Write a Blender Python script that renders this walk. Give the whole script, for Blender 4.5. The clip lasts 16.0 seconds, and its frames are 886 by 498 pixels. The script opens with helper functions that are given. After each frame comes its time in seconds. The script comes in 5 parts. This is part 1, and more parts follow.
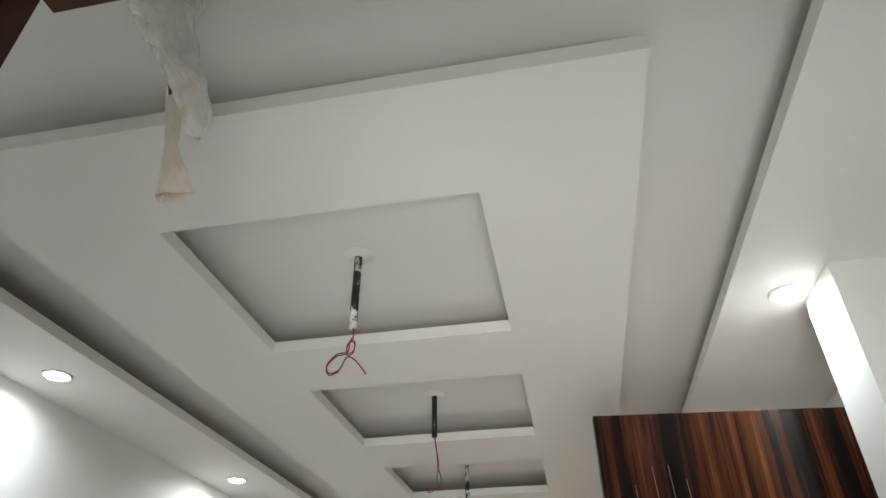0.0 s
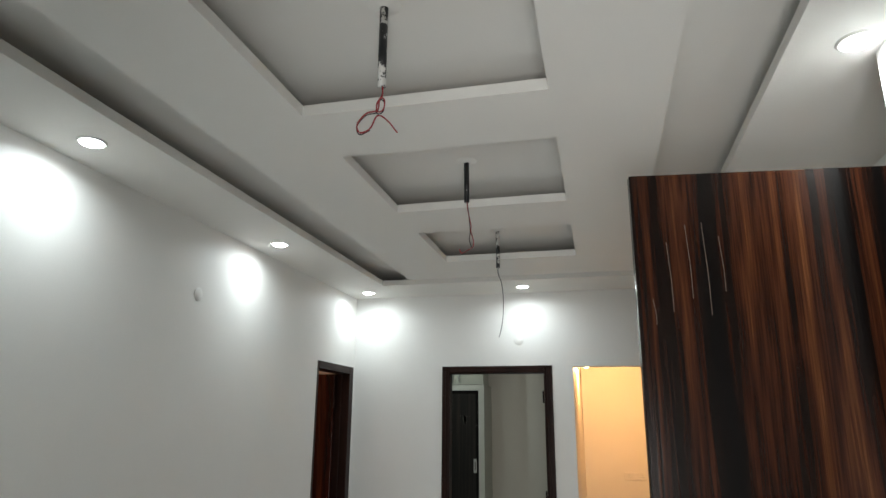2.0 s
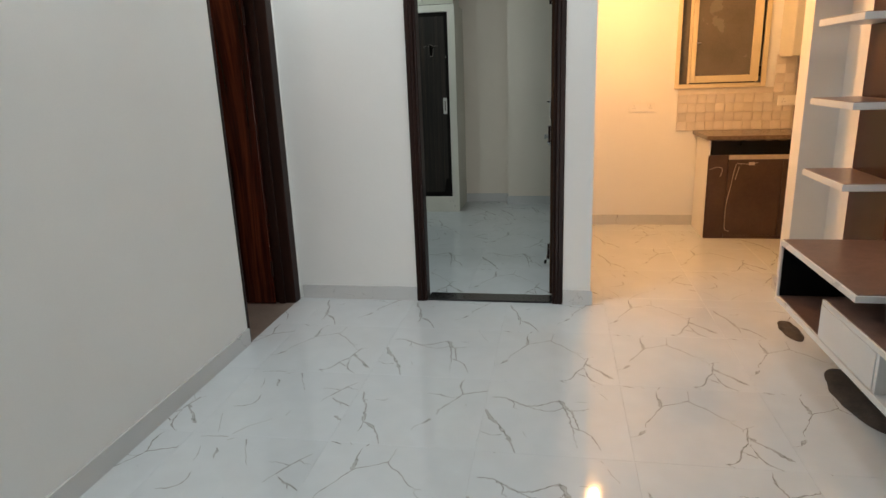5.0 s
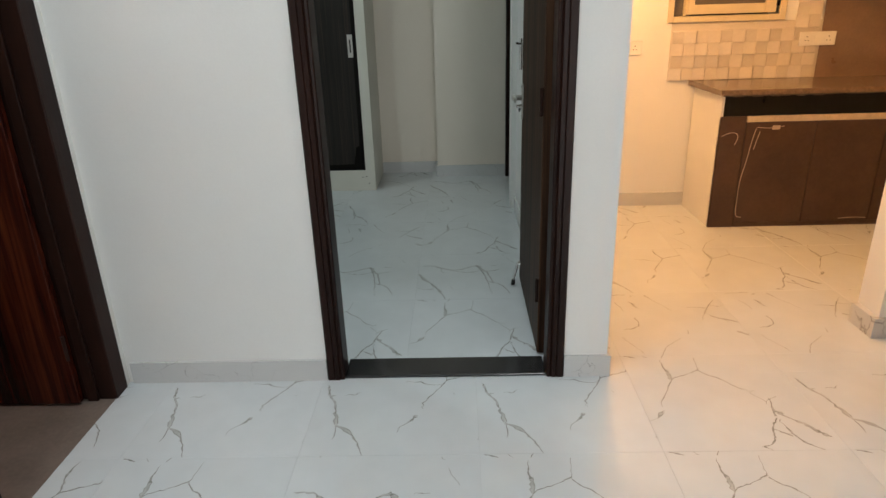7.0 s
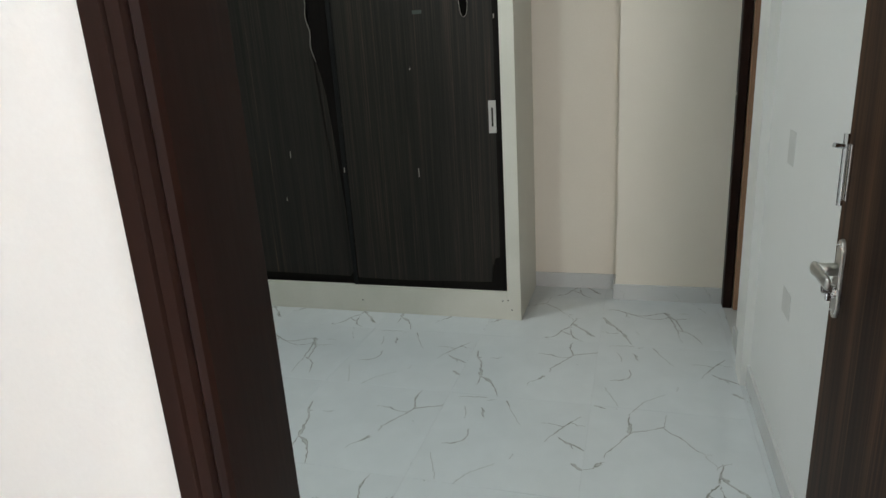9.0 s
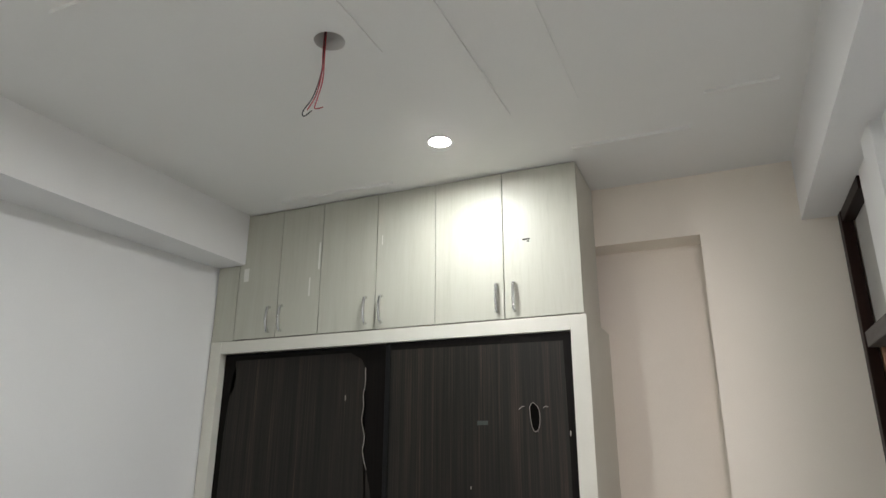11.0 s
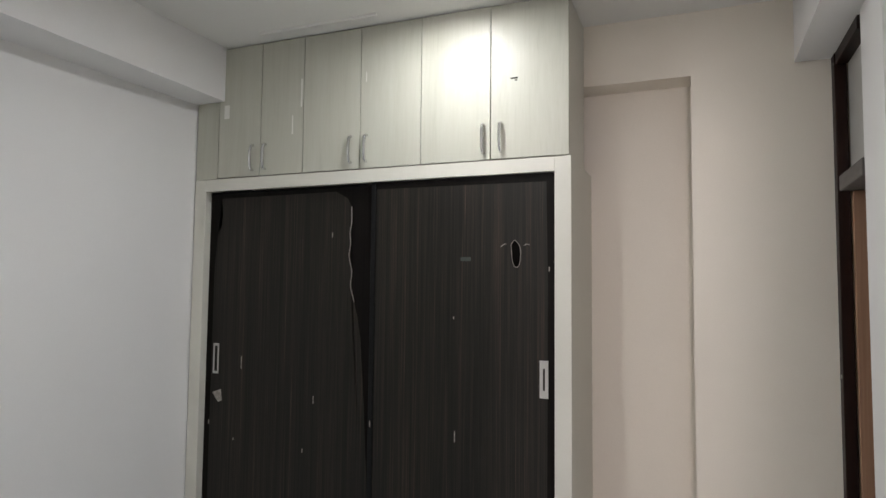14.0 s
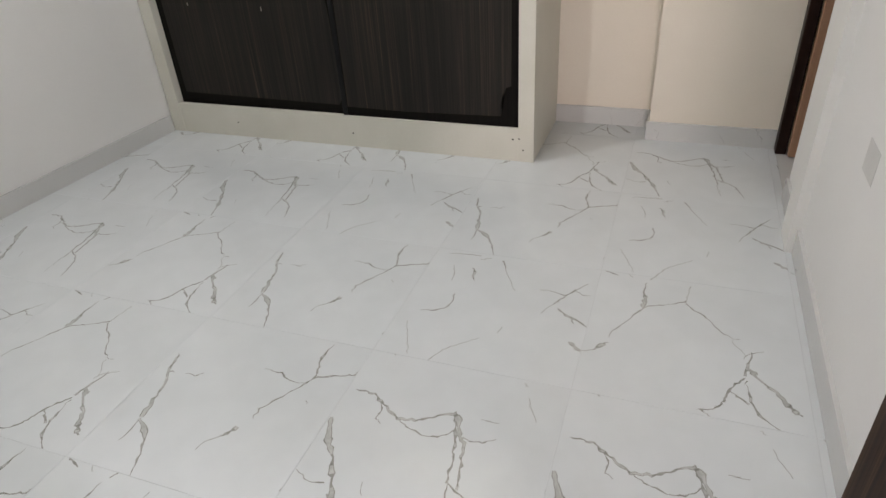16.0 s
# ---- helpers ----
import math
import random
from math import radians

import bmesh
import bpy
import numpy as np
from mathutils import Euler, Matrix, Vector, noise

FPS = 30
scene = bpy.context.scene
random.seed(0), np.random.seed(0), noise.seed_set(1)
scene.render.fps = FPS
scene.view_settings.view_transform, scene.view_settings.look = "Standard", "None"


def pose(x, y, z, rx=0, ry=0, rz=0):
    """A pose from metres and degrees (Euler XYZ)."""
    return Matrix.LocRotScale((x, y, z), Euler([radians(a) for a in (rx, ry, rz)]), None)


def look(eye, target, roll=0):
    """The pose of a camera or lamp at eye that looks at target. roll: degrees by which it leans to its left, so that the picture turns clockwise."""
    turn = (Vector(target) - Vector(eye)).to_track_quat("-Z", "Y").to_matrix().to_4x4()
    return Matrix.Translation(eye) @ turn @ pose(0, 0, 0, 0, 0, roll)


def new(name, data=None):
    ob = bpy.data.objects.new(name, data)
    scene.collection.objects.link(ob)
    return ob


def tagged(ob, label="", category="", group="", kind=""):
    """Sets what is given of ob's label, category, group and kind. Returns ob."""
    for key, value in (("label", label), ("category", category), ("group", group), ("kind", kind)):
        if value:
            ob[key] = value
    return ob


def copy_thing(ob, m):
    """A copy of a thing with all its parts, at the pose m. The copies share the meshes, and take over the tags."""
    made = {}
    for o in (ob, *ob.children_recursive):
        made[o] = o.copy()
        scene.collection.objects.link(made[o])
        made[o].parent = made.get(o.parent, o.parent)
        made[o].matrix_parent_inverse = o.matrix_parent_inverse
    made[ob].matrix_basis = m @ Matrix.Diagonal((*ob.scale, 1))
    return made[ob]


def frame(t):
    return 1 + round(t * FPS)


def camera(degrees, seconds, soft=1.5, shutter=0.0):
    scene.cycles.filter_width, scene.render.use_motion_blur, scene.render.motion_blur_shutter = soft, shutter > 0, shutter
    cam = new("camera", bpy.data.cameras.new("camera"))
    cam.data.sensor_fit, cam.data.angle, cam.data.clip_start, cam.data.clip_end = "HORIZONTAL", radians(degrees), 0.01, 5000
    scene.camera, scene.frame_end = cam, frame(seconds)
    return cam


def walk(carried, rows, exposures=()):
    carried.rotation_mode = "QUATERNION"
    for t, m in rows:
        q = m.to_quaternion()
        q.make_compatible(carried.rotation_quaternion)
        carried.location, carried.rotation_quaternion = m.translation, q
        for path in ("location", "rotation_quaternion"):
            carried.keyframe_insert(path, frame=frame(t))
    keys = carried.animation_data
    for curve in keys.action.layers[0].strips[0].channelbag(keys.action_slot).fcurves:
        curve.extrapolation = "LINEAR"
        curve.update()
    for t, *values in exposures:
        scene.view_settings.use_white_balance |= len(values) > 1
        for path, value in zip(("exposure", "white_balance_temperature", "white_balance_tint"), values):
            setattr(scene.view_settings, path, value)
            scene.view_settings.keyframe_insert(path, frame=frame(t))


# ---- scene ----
cam = camera(69.6, 16.0)
PATH = [
    (0, (0.218, 0.335, 1.686), (-0.092, 1.951, 2.823), -0.4),
    (0.5, (0.202, 0.341, 1.69), (-0.168, 2.008, 2.732), -0.0),
    (1, (0.195, 0.369, 1.678), (-0.214, 2.113, 2.567), -0.1),
    (1.5, (0.192, 0.383, 1.666), (-0.232, 2.183, 2.428), -0.2),
    (2, (0.192, 0.413, 1.659), (-0.268, 2.289, 2.176), 0.4),
    (2.5, (0.167, 0.4, 1.584), (-0.318, 2.335, 1.728), -0.5),
    (3, (0.19, 0.552, 1.526), (-0.405, 2.439, 1.231), -1.7),
    (3.5, (0.181, 0.757, 1.501), (-0.471, 2.583, 1.011), -1.2),
    (4, (-0.022, 1.099, 1.464), (-0.508, 2.947, 0.876), -0.8),
    (4.5, (-0.165, 1.44, 1.491), (-0.542, 3.309, 0.885), -3.7),
    (4.7, (-0.199, 1.658, 1.455), (-0.568, 3.551, 0.926), -2.7),
    (6.8, (-0.544, 3.455, 1.4), (-0.691, 5.335, 0.734), -1.2),
    (7, (-0.597, 3.645, 1.403), (-0.651, 5.508, 0.677), -1.8),
    (7.5, (-0.643, 4.15, 1.381), (-0.827, 5.966, 0.565), -3.2),
    (8, (-0.668, 4.553, 1.362), (-0.855, 6.35, 0.503), -1.4),
    (8.5, (-0.715, 4.954, 1.373), (-0.891, 6.742, 0.494), -3.7),
    (9, (-0.68, 5.361, 1.416), (-1.252, 7.189, 0.839), -3.6),
    (9.5, (-0.642, 5.623, 1.445), (-1.365, 7.477, 1.246), -2.2),
    (10, (-0.735, 5.775, 1.521), (-1.458, 7.632, 1.692), -1.4),
    (10.2, (-0.744, 5.814, 1.521), (-1.496, 7.65, 1.773), -0.9),
    (12.3, (-0.732, 5.847, 1.508), (-1.422, 7.369, 2.606), 2.5),
    (12.5, (-0.732, 5.834, 1.514), (-1.399, 7.344, 2.643), 2.1),
    (13, (-0.73, 5.826, 1.539), (-1.428, 7.479, 2.422), 0.7),
    (13.5, (-0.735, 5.816, 1.558), (-1.450, 7.622, 2.033), 0.5),
    (14, (-0.75, 5.815, 1.494), (-1.494, 7.667, 1.622), 0.6),
    (14.5, (-0.790, 5.815, 1.468), (-1.572, 7.631, 1.160), 1.8),
    (15, (-0.76, 5.847, 1.371), (-1.449, 7.624, 0.764), 1.3),
    (15.5, (-0.736, 5.862, 1.31), (-1.287, 7.566, 0.42), -1.0),
    (16, (-0.667, 5.844, 1.286), (-1.291, 7.419, 0.222), -3.9),
]
EXPOSURES = [(0.0, 0.64, 6600, 11), (0.5, 0.42, 6600, 11), (1.5, 0.36, 6550, 10), (2.0, 0.38, 6550, 10), (3.0, 0.46, 6550, 10), (3.5, 0.65, 6550, 11), (4.5, 0.85, 6500, 11), (7.0, 1.12, 6400, 11), (7.5, 1.38, 6420, 11), (8.0, 1.44, 6450, 10), (8.5, 1.56, 6550, 11), (9.0, 1.82, 6600, 15), (9.5, 2.0, 6600, 16), (10.0, 2.05, 6650, 22), (12.5, 2.14, 6900, 25), (13.0, 2.16, 6900, 25), (13.5, 2.16, 6850, 25), (14.0, 2.0, 6800, 27), (14.5, 1.98, 6850, 27), (15.0, 2.34, 7100, 27), (15.5, 2.32, 7150, 28), (16.0, 2.28, 7100, 28)]
walk(cam, [(t, look(eye, target, roll)) for t, eye, target, roll in PATH], EXPOSURES)

# ---------------------------------------------------------------- plan (metres)
HL, HR = -1.945, 1.372            # hall: left and right wall
HE, HT = 5.835, 5.965            # end wall, hall face and bedroom face
HN = 0.54                        # entrance wall, hall face
CZ, SLAB = 2.72, 2.85            # dropped ceiling and slab above the coves
BR, BY, BZ = -0.196, 8.975, 2.818   # bedroom: right wall, far wall, ceiling
BLX0, BLX1 = -3.54, -3.36        # bedroom left wall at y = HT and at the wardrobe
RECY = 9.14                      # back of the shallow recess
KB = 8.03                        # kitchen back wall
KL = -0.03                       # kitchen left wall

# ---------------------------------------------------------------- world and lamps
world = bpy.data.worlds.new("world")
scene.world = world
world.use_nodes = True
world.node_tree.nodes["Background"].inputs[0].default_value = (0.8, 0.9, 1.0, 1)
world.node_tree.nodes["Background"].inputs[1].default_value = 0.15

LAMP_W = 2.6
BED_W = (4.2, 2.6)
LAMP_COL = (0.87, 0.975, 1.0)


def spot(x, y, z, watts, colour=LAMP_COL, beam=166):
    d = bpy.data.lights.new("downlight_beam", "AREA")
    d.energy, d.color, d.shape, d.size = watts, colour, "DISK", 0.09
    d.spread = math.radians(beam)
    ob = new("downlight_beam", d)
    ob.location = (x, y, z)
    return ob


# the first and last hall lamps are unseen, added by continuing the spacing
HALL_LAMPS = [(-1.73, 0.85), (-1.73, 2.36), (-1.73, 3.93), (-1.73, 5.55), (-0.394, 5.55), (0.963, 2.263), (0.963, 3.85)]
BED_LAMPS = [(-1.840, 6.527), (-1.771, 8.150)]
for x, y in HALL_LAMPS:
    spot(x, y, CZ - 0.018, LAMP_W)
for (x, y), w in zip(BED_LAMPS, BED_W):
    spot(x, y, BZ - 0.022, w, (0.85, 1.0, 0.97), 176)

# warm bulb in the kitchen
d = bpy.data.lights.new("bulb_glow", "POINT")
d.energy, d.color, d.shadow_soft_size = 33.0, (1.0, 0.49, 0.165), 0.02
new("bulb_glow", d).location = (0.11, 6.9, 2.17)
# warm lamp of the room behind the side door
d = bpy.data.lights.new("side_room_lamp", "POINT")
d.energy, d.color, d.shadow_soft_size = 2.5, (1.0, 0.5, 0.25), 0.05
new("side_room_lamp", d).location = (-2.9, 5.2, 2.3)
# unseen area lamp added behind the camera, standing in for daylight through the entrance
d = bpy.data.lights.new("entrance_fill", "AREA")
d.energy, d.color, d.shape, d.size, d.size_y = 46.0, (0.97, 0.97, 0.95), "RECTANGLE", 1.1, 1.5
ob = new("entrance_fill", d)
ob.matrix_world = pose(0.37, -0.75, 0.95, 110, 0, 24)


# ---------------------------------------------------------------- materials
def nodes(name):
    m = bpy.data.materials.new(name)
    m.use_nodes = True
    t = m.node_tree
    return m, t, t.nodes["Principled BSDF"]


def add(t, kind, **values):
    n = t.nodes.new(kind)
    for k, v in values.items():
        n.inputs[k.replace("_", " ")].default_value = v
    return n


def mapped(t, scale=(1, 1, 1), coord="Object"):
    c = t.nodes.new("ShaderNodeTexCoord")
    m = t.nodes.new("ShaderNodeMapping")
    m.inputs["Scale"].default_value = scale
    t.links.new(c.outputs[coord], m.inputs["Vector"])
    return m.outputs["Vector"]


def ramp(t, fac, stops):
    r = t.nodes.new("ShaderNodeValToRGB")
    e = r.color_ramp.elements
    while len(e) < len(stops):
        e.new(0.5)
    for el, (p, c) in zip(e, stops):
        el.position, el.color = p, (*c, 1)
    t.links.new(fac, r.inputs["Fac"])
    return r.outputs["Color"]


def bumped(t, p, height, strength, distance=0.01):
    b = t.nodes.new("ShaderNodeBump")
    b.inputs["Strength"].default_value, b.inputs["Distance"].default_value = strength, distance
    t.links.new(height, b.inputs["Height"])
    t.links.new(b.outputs["Normal"], p.inputs["Normal"])


def mottled(name, c0, c1, rough=0.6, scale=3.0, fine=90.0, bump=0.05, metal=0.0, coat=0.0, stretch=(1, 1, 1), spec=0.5):
    """Two scales of variation between two near colours, with fine relief."""
    m, t, p = nodes(name)
    v = mapped(t, stretch)
    big = add(t, "ShaderNodeTexNoise", Scale=scale, Detail=6.0, Roughness=0.6)
    small = add(t, "ShaderNodeTexNoise", Scale=fine, Detail=3.0)
    t.links.new(v, big.inputs["Vector"])
    t.links.new(v, small.inputs["Vector"])
    mix = t.nodes.new("ShaderNodeMath")
    mix.operation = "MULTIPLY_ADD"
    mix.inputs[1].default_value = 0.3
    t.links.new(small.outputs["Fac"], mix.inputs[0])
    sc = t.nodes.new("ShaderNodeMath")
    sc.operation = "MULTIPLY"
    sc.inputs[1].default_value = 0.7
    t.links.new(big.outputs["Fac"], sc.inputs[0])
    t.links.new(sc.outputs[0], mix.inputs[2])
    t.links.new(ramp(t, mix.outputs[0], [(0.3, c0), (0.7, c1)]), p.inputs["Base Color"])
    rr = t.nodes.new("ShaderNodeMapRange")
    rr.inputs["To Min"].default_value, rr.inputs["To Max"].default_value = max(0.02, rough - 0.08), min(1, rough + 0.08)
    t.links.new(big.outputs["Fac"], rr.inputs["Value"])
    t.links.new(rr.outputs[0], p.inputs["Roughness"])
    p.inputs["Metallic"].default_value = metal
    p.inputs["Specular IOR Level"].default_value = spec
    p.inputs["Coat Weight"].default_value = coat
    p.inputs["Coat Roughness"].default_value = 0.08
    if bump:
        bumped(t, p, small.outputs["Fac"], bump, 0.004)
    return m


def streaked(name, stops, rough=0.3, broad=9.0, fine=70.0, coat=0.0, swirl=0.4, mix_fine=0.35, along=0.22, spec=0.5):
    """Vertical wood figure: broad bands and fine streaks along local z."""
    m, t, p = nodes(name)
    v = mapped(t, (1, 1, along))
    warp = add(t, "ShaderNodeTexNoise", Scale=1.6, Detail=2.0)
    t.links.new(v, warp.inputs["Vector"])
    va = t.nodes.new("ShaderNodeVectorMath")
    va.operation = "MULTIPLY_ADD"
    va.inputs[1].default_value = (swirl, swirl, 0)
    t.links.new(warp.outputs["Color"], va.inputs[0])
    t.links.new(v, va.inputs[2])
    flat = t.nodes.new("ShaderNodeVectorMath")
    flat.operation = "MULTIPLY"
    flat.inputs[1].default_value = (1, 1, 0.3)
    t.links.new(va.outputs[0], flat.inputs[0])
    a = add(t, "ShaderNodeTexNoise", Scale=broad, Detail=4.0, Roughness=0.65)
    b = add(t, "ShaderNodeTexNoise", Scale=fine, Detail=3.0, Roughness=0.7)
    t.links.new(flat.outputs[0], a.inputs["Vector"])
    t.links.new(flat.outputs[0], b.inputs["Vector"])
    mx = t.nodes.new("ShaderNodeMix")
    mx.inputs["Factor"].default_value = mix_fine
    t.links.new(a.outputs["Fac"], mx.inputs[2])
    t.links.new(b.outputs["Fac"], mx.inputs[3])
    t.links.new(ramp(t, mx.outputs[0], stops), p.inputs["Base Color"])
    p.inputs["Roughness"].default_value = rough
    p.inputs["Specular IOR Level"].default_value = spec
    p.inputs["Coat Weight"].default_value = coat
    p.inputs["Coat Roughness"].default_value = 0.07
    bumped(t, p, b.outputs["Fac"], 0.08, 0.003)
    return m


def marble(name, white, vein, tile=True, rough=0.09):
    """Polished vitrified tile with broken grey veins, printed alike on every tile."""
    m, t, p = nodes(name)
    v = mapped(t)
    info = t.nodes.new("ShaderNodeObjectInfo")
    step = t.nodes.new("ShaderNodeMath")
    step.operation = "MULTIPLY"
    step.inputs[1].default_value = 2.999
    t.links.new(info.outputs["Random"], step.inputs[0])
    fl = t.nodes.new("ShaderNodeMath")
    fl.operation = "FLOOR"
    t.links.new(step.outputs[0], fl.inputs[0])
    off = t.nodes.new("ShaderNodeCombineXYZ")
    t.links.new(fl.outputs[0], off.inputs[2])
    va = t.nodes.new("ShaderNodeVectorMath")
    va.operation = "MULTIPLY_ADD"
    va.inputs[1].default_value = (0, 0, 3.7)
    t.links.new(off.outputs[0], va.inputs[0])
    t.links.new(v, va.inputs[2])
    place = va.outputs[0] if tile else v

    def distorted(amount, scale):
        n = add(t, "ShaderNodeTexNoise", Scale=scale, Detail=5.0, Roughness=0.65)
        t.links.new(place, n.inputs["Vector"])
        w = t.nodes.new("ShaderNodeVectorMath")
        w.operation = "MULTIPLY_ADD"
        w.inputs[1].default_value = (amount, amount, 0)
        t.links.new(n.outputs["Color"], w.inputs[0])
        t.links.new(place, w.inputs[2])
        return w.outputs[0]

    def veins(scale, amount, nscale, width, seed):
        vor = add(t, "ShaderNodeTexVoronoi", Scale=scale)
        vor.feature = "DISTANCE_TO_EDGE"
        t.links.new(distorted(amount, nscale), vor.inputs["Vector"])
        mask = add(t, "ShaderNodeTexNoise", Scale=3.1, Detail=2.0)
        sh = t.nodes.new("ShaderNodeVectorMath")
        sh.inputs[1].default_value = (seed, seed * 0.7, seed * 0.3)
        t.links.new(place, sh.inputs[0])
        t.links.new(sh.outputs[0], mask.inputs["Vector"])
        # the vein's half width follows the mask, and vanishes where it is low
        wd = t.nodes.new("ShaderNodeMapRange")
        wd.inputs["From Min"].default_value, wd.inputs["From Max"].default_value = 0.55, 0.74
        wd.inputs["To Min"].default_value, wd.inputs["To Max"].default_value = 0.0, width
        t.links.new(mask.outputs["Fac"], wd.inputs["Value"])
        lt = t.nodes.new("ShaderNodeMapRange")
        lt.interpolation_type = "SMOOTHSTEP"
        lt.inputs["From Min"].default_value = 0.0
        lt.inputs["To Min"].default_value, lt.inputs["To Max"].default_value = 1.0, 0.0
        ad = t.nodes.new("ShaderNodeMath")
        ad.inputs[1].default_value = 0.0004
        t.links.new(wd.outputs[0], ad.inputs[0])
        t.links.new(vor.outputs["Distance"], lt.inputs["Value"])
        t.links.new(ad.outputs[0], lt.inputs["From Max"])
        # break the fill up a little
        br = add(t, "ShaderNodeTexNoise", Scale=38.0, Detail=2.0)
        t.links.new(place, br.inputs["Vector"])
        bm_ = t.nodes.new("ShaderNodeMapRange")
        bm_.inputs["From Min"].default_value, bm_.inputs["From Max"].default_value = 0.3, 0.6
        bm_.inputs["To Min"].default_value = 0.35
        t.links.new(br.outputs["Fac"], bm_.inputs["Value"])
        mu = t.nodes.new("ShaderNodeMath")
        mu.operation = "MULTIPLY"
        t.links.new(lt.outputs[0], mu.inputs[0])
        t.links.new(bm_.outputs[0], mu.inputs[1])
        return mu.outputs[0]

    a = veins(4.2, 0.22, 3.5, 0.040, 2.3)
    b = veins(7.5, 0.16, 5.0, 0.022, 9.1)
    mx = t.nodes.new("ShaderNodeMath")
    mx.operation = "MAXIMUM"
    t.links.new(a, mx.inputs[0])
    t.links.new(b, mx.inputs[1])
    cloud = add(t, "ShaderNodeTexNoise", Scale=2.0, Detail=5.0)
    t.links.new(place, cloud.inputs["Vector"])
    base = ramp(t, cloud.outputs["Fac"], [(0.3, tuple(c * 0.93 for c in white)), (0.7, white)])
    cm = t.nodes.new("ShaderNodeMix")
    cm.data_type = "RGBA"
    t.links.new(mx.outputs[0], cm.inputs["Factor"])
    t.links.new(base, cm.inputs[6])
    cm.inputs[7].default_value = (*vein, 1)
    t.links.new(cm.outputs[2], p.inputs["Base Color"])
    rg = add(t, "ShaderNodeTexNoise", Scale=6.0, Detail=4.0)
    t.links.new(v, rg.inputs["Vector"])
    rr = t.nodes.new("ShaderNodeMapRange")
    rr.inputs["To Min"].default_value, rr.inputs["To Max"].default_value = rough * 0.6, rough * 1.5
    t.links.new(rg.outputs["Fac"], rr.inputs["Value"])
    t.links.new(rr.outputs[0], p.inputs["Roughness"])
    return m


def plain(name, c, rough=0.5, metal=0.0, **more):
    m, t, p = nodes(name)
    p.inputs["Base Color"].default_value = (*c, 1)
    p.inputs["Roughness"].default_value, p.inputs["Metallic"].default_value = rough, metal
    for k, v in more.items():
        p.inputs[k.replace("_", " ")].default_value = v
    return m


def glowing(name, c, strength):
    m, t, p = nodes(name)
    p.inputs["Base Color"].default_value = (0.8, 0.8, 0.8, 1)
    p.inputs["Emission Color"].default_value = (*c, 1)
    p.inputs["Emission Strength"].default_value = strength
    return m


WALL = mottled("wall_paint", (0.76, 0.755, 0.73), (0.81, 0.805, 0.78), 0.55, 1.3, 160, 0.06)
BEDWALL = mottled("bedroom_paint", (0.76, 0.75, 0.735), (0.81, 0.80, 0.785), 0.55, 1.3, 160, 0.06)
FARWALL = mottled("bedroom_warm_paint", (0.77, 0.695, 0.595), (0.83, 0.755, 0.655), 0.55, 1.3, 160, 0.06)
CEIL = mottled("ceiling_paint", (0.76, 0.745, 0.71), (0.80, 0.785, 0.75), 0.7, 1.1, 140, 0.05)
TILE = mottled("floor_tile_white", (0.605, 0.635, 0.65), (0.665, 0.695, 0.71), 0.03, 2.2, 9.0, 0.0)
VEIN = mottled("floor_tile_vein", (0.19, 0.19, 0.178), (0.44, 0.44, 0.42), 0.06, 30, 110, 0.0)
VEINPALE = mottled("floor_tile_pale_vein", (0.34, 0.345, 0.335), (0.60, 0.61, 0.605), 0.06, 26, 80, 0.0)
SKIRT = marble("skirting_marble", (0.62, 0.62, 0.61), (0.30, 0.29, 0.28), False, 0.2)
GROUT = mottled("grout", (0.54, 0.56, 0.57), (0.62, 0.64, 0.65), 0.5, 8, 90, 0.05)
EBONY = streaked("ebony_laminate", [(0.38, (0.003, 0.0025, 0.0025)), (0.45, (0.0075, 0.0036, 0.0026)), (0.51, (0.026, 0.0080, 0.0042)), (0.56, (0.050, 0.0150, 0.0062)), (0.62, (0.090, 0.030, 0.011)), (0.72, (0.25, 0.105, 0.036))], 0.17, 14.0, 110.0, 0.0, swirl=0.26, mix_fine=0.26, along=0.085, spec=0.30)
REDWOOD = streaked("red_laminate", [(0.38, (0.006, 0.002, 0.002)), (0.5, (0.040, 0.007, 0.004)), (0.64, (0.13, 0.030, 0.012))], 0.24, 10.0, 70.0, 0.0, mix_fine=0.25, along=0.13, spec=0.3)
TEAK = streaked("pale_teak_laminate", [(0.32, (0.26, 0.135, 0.08)), (0.5, (0.36, 0.195, 0.12)), (0.68, (0.46, 0.27, 0.17))], 0.5, 12.0, 90.0, 0.0, swirl=0.2, mix_fine=0.3, along=0.08, spec=0.3)
LEAFWOOD = streaked("walnut_laminate", [(0.36, (0.010, 0.0055, 0.004)), (0.5, (0.032, 0.016, 0.010)), (0.64, (0.082, 0.042, 0.023))], 0.5, 24.0, 110.0, 0.0, swirl=0.12, mix_fine=0.25, along=0.05, spec=0.06)
DUSTYWOOD = mottled("dusty_wood", (0.10, 0.086, 0.078), (0.17, 0.15, 0.14), 0.7, 9, 80, 0.1, stretch=(1, 0.2, 1))
FRAME = mottled("frame_polish", (0.009, 0.0042, 0.0032), (0.030, 0.0115, 0.0078), 0.42, 6, 70, 0.08, stretch=(1, 1, 0.12), spec=0.16)
BLACKLAM = streaked("black_laminate", [(0.34, (0.003, 0.0028, 0.0026)), (0.6, (0.008, 0.006, 0.005))], 0.5, 40.0, 190.0, 0.0, swirl=0.04, mix_fine=0.5, along=0.04, spec=0.08)
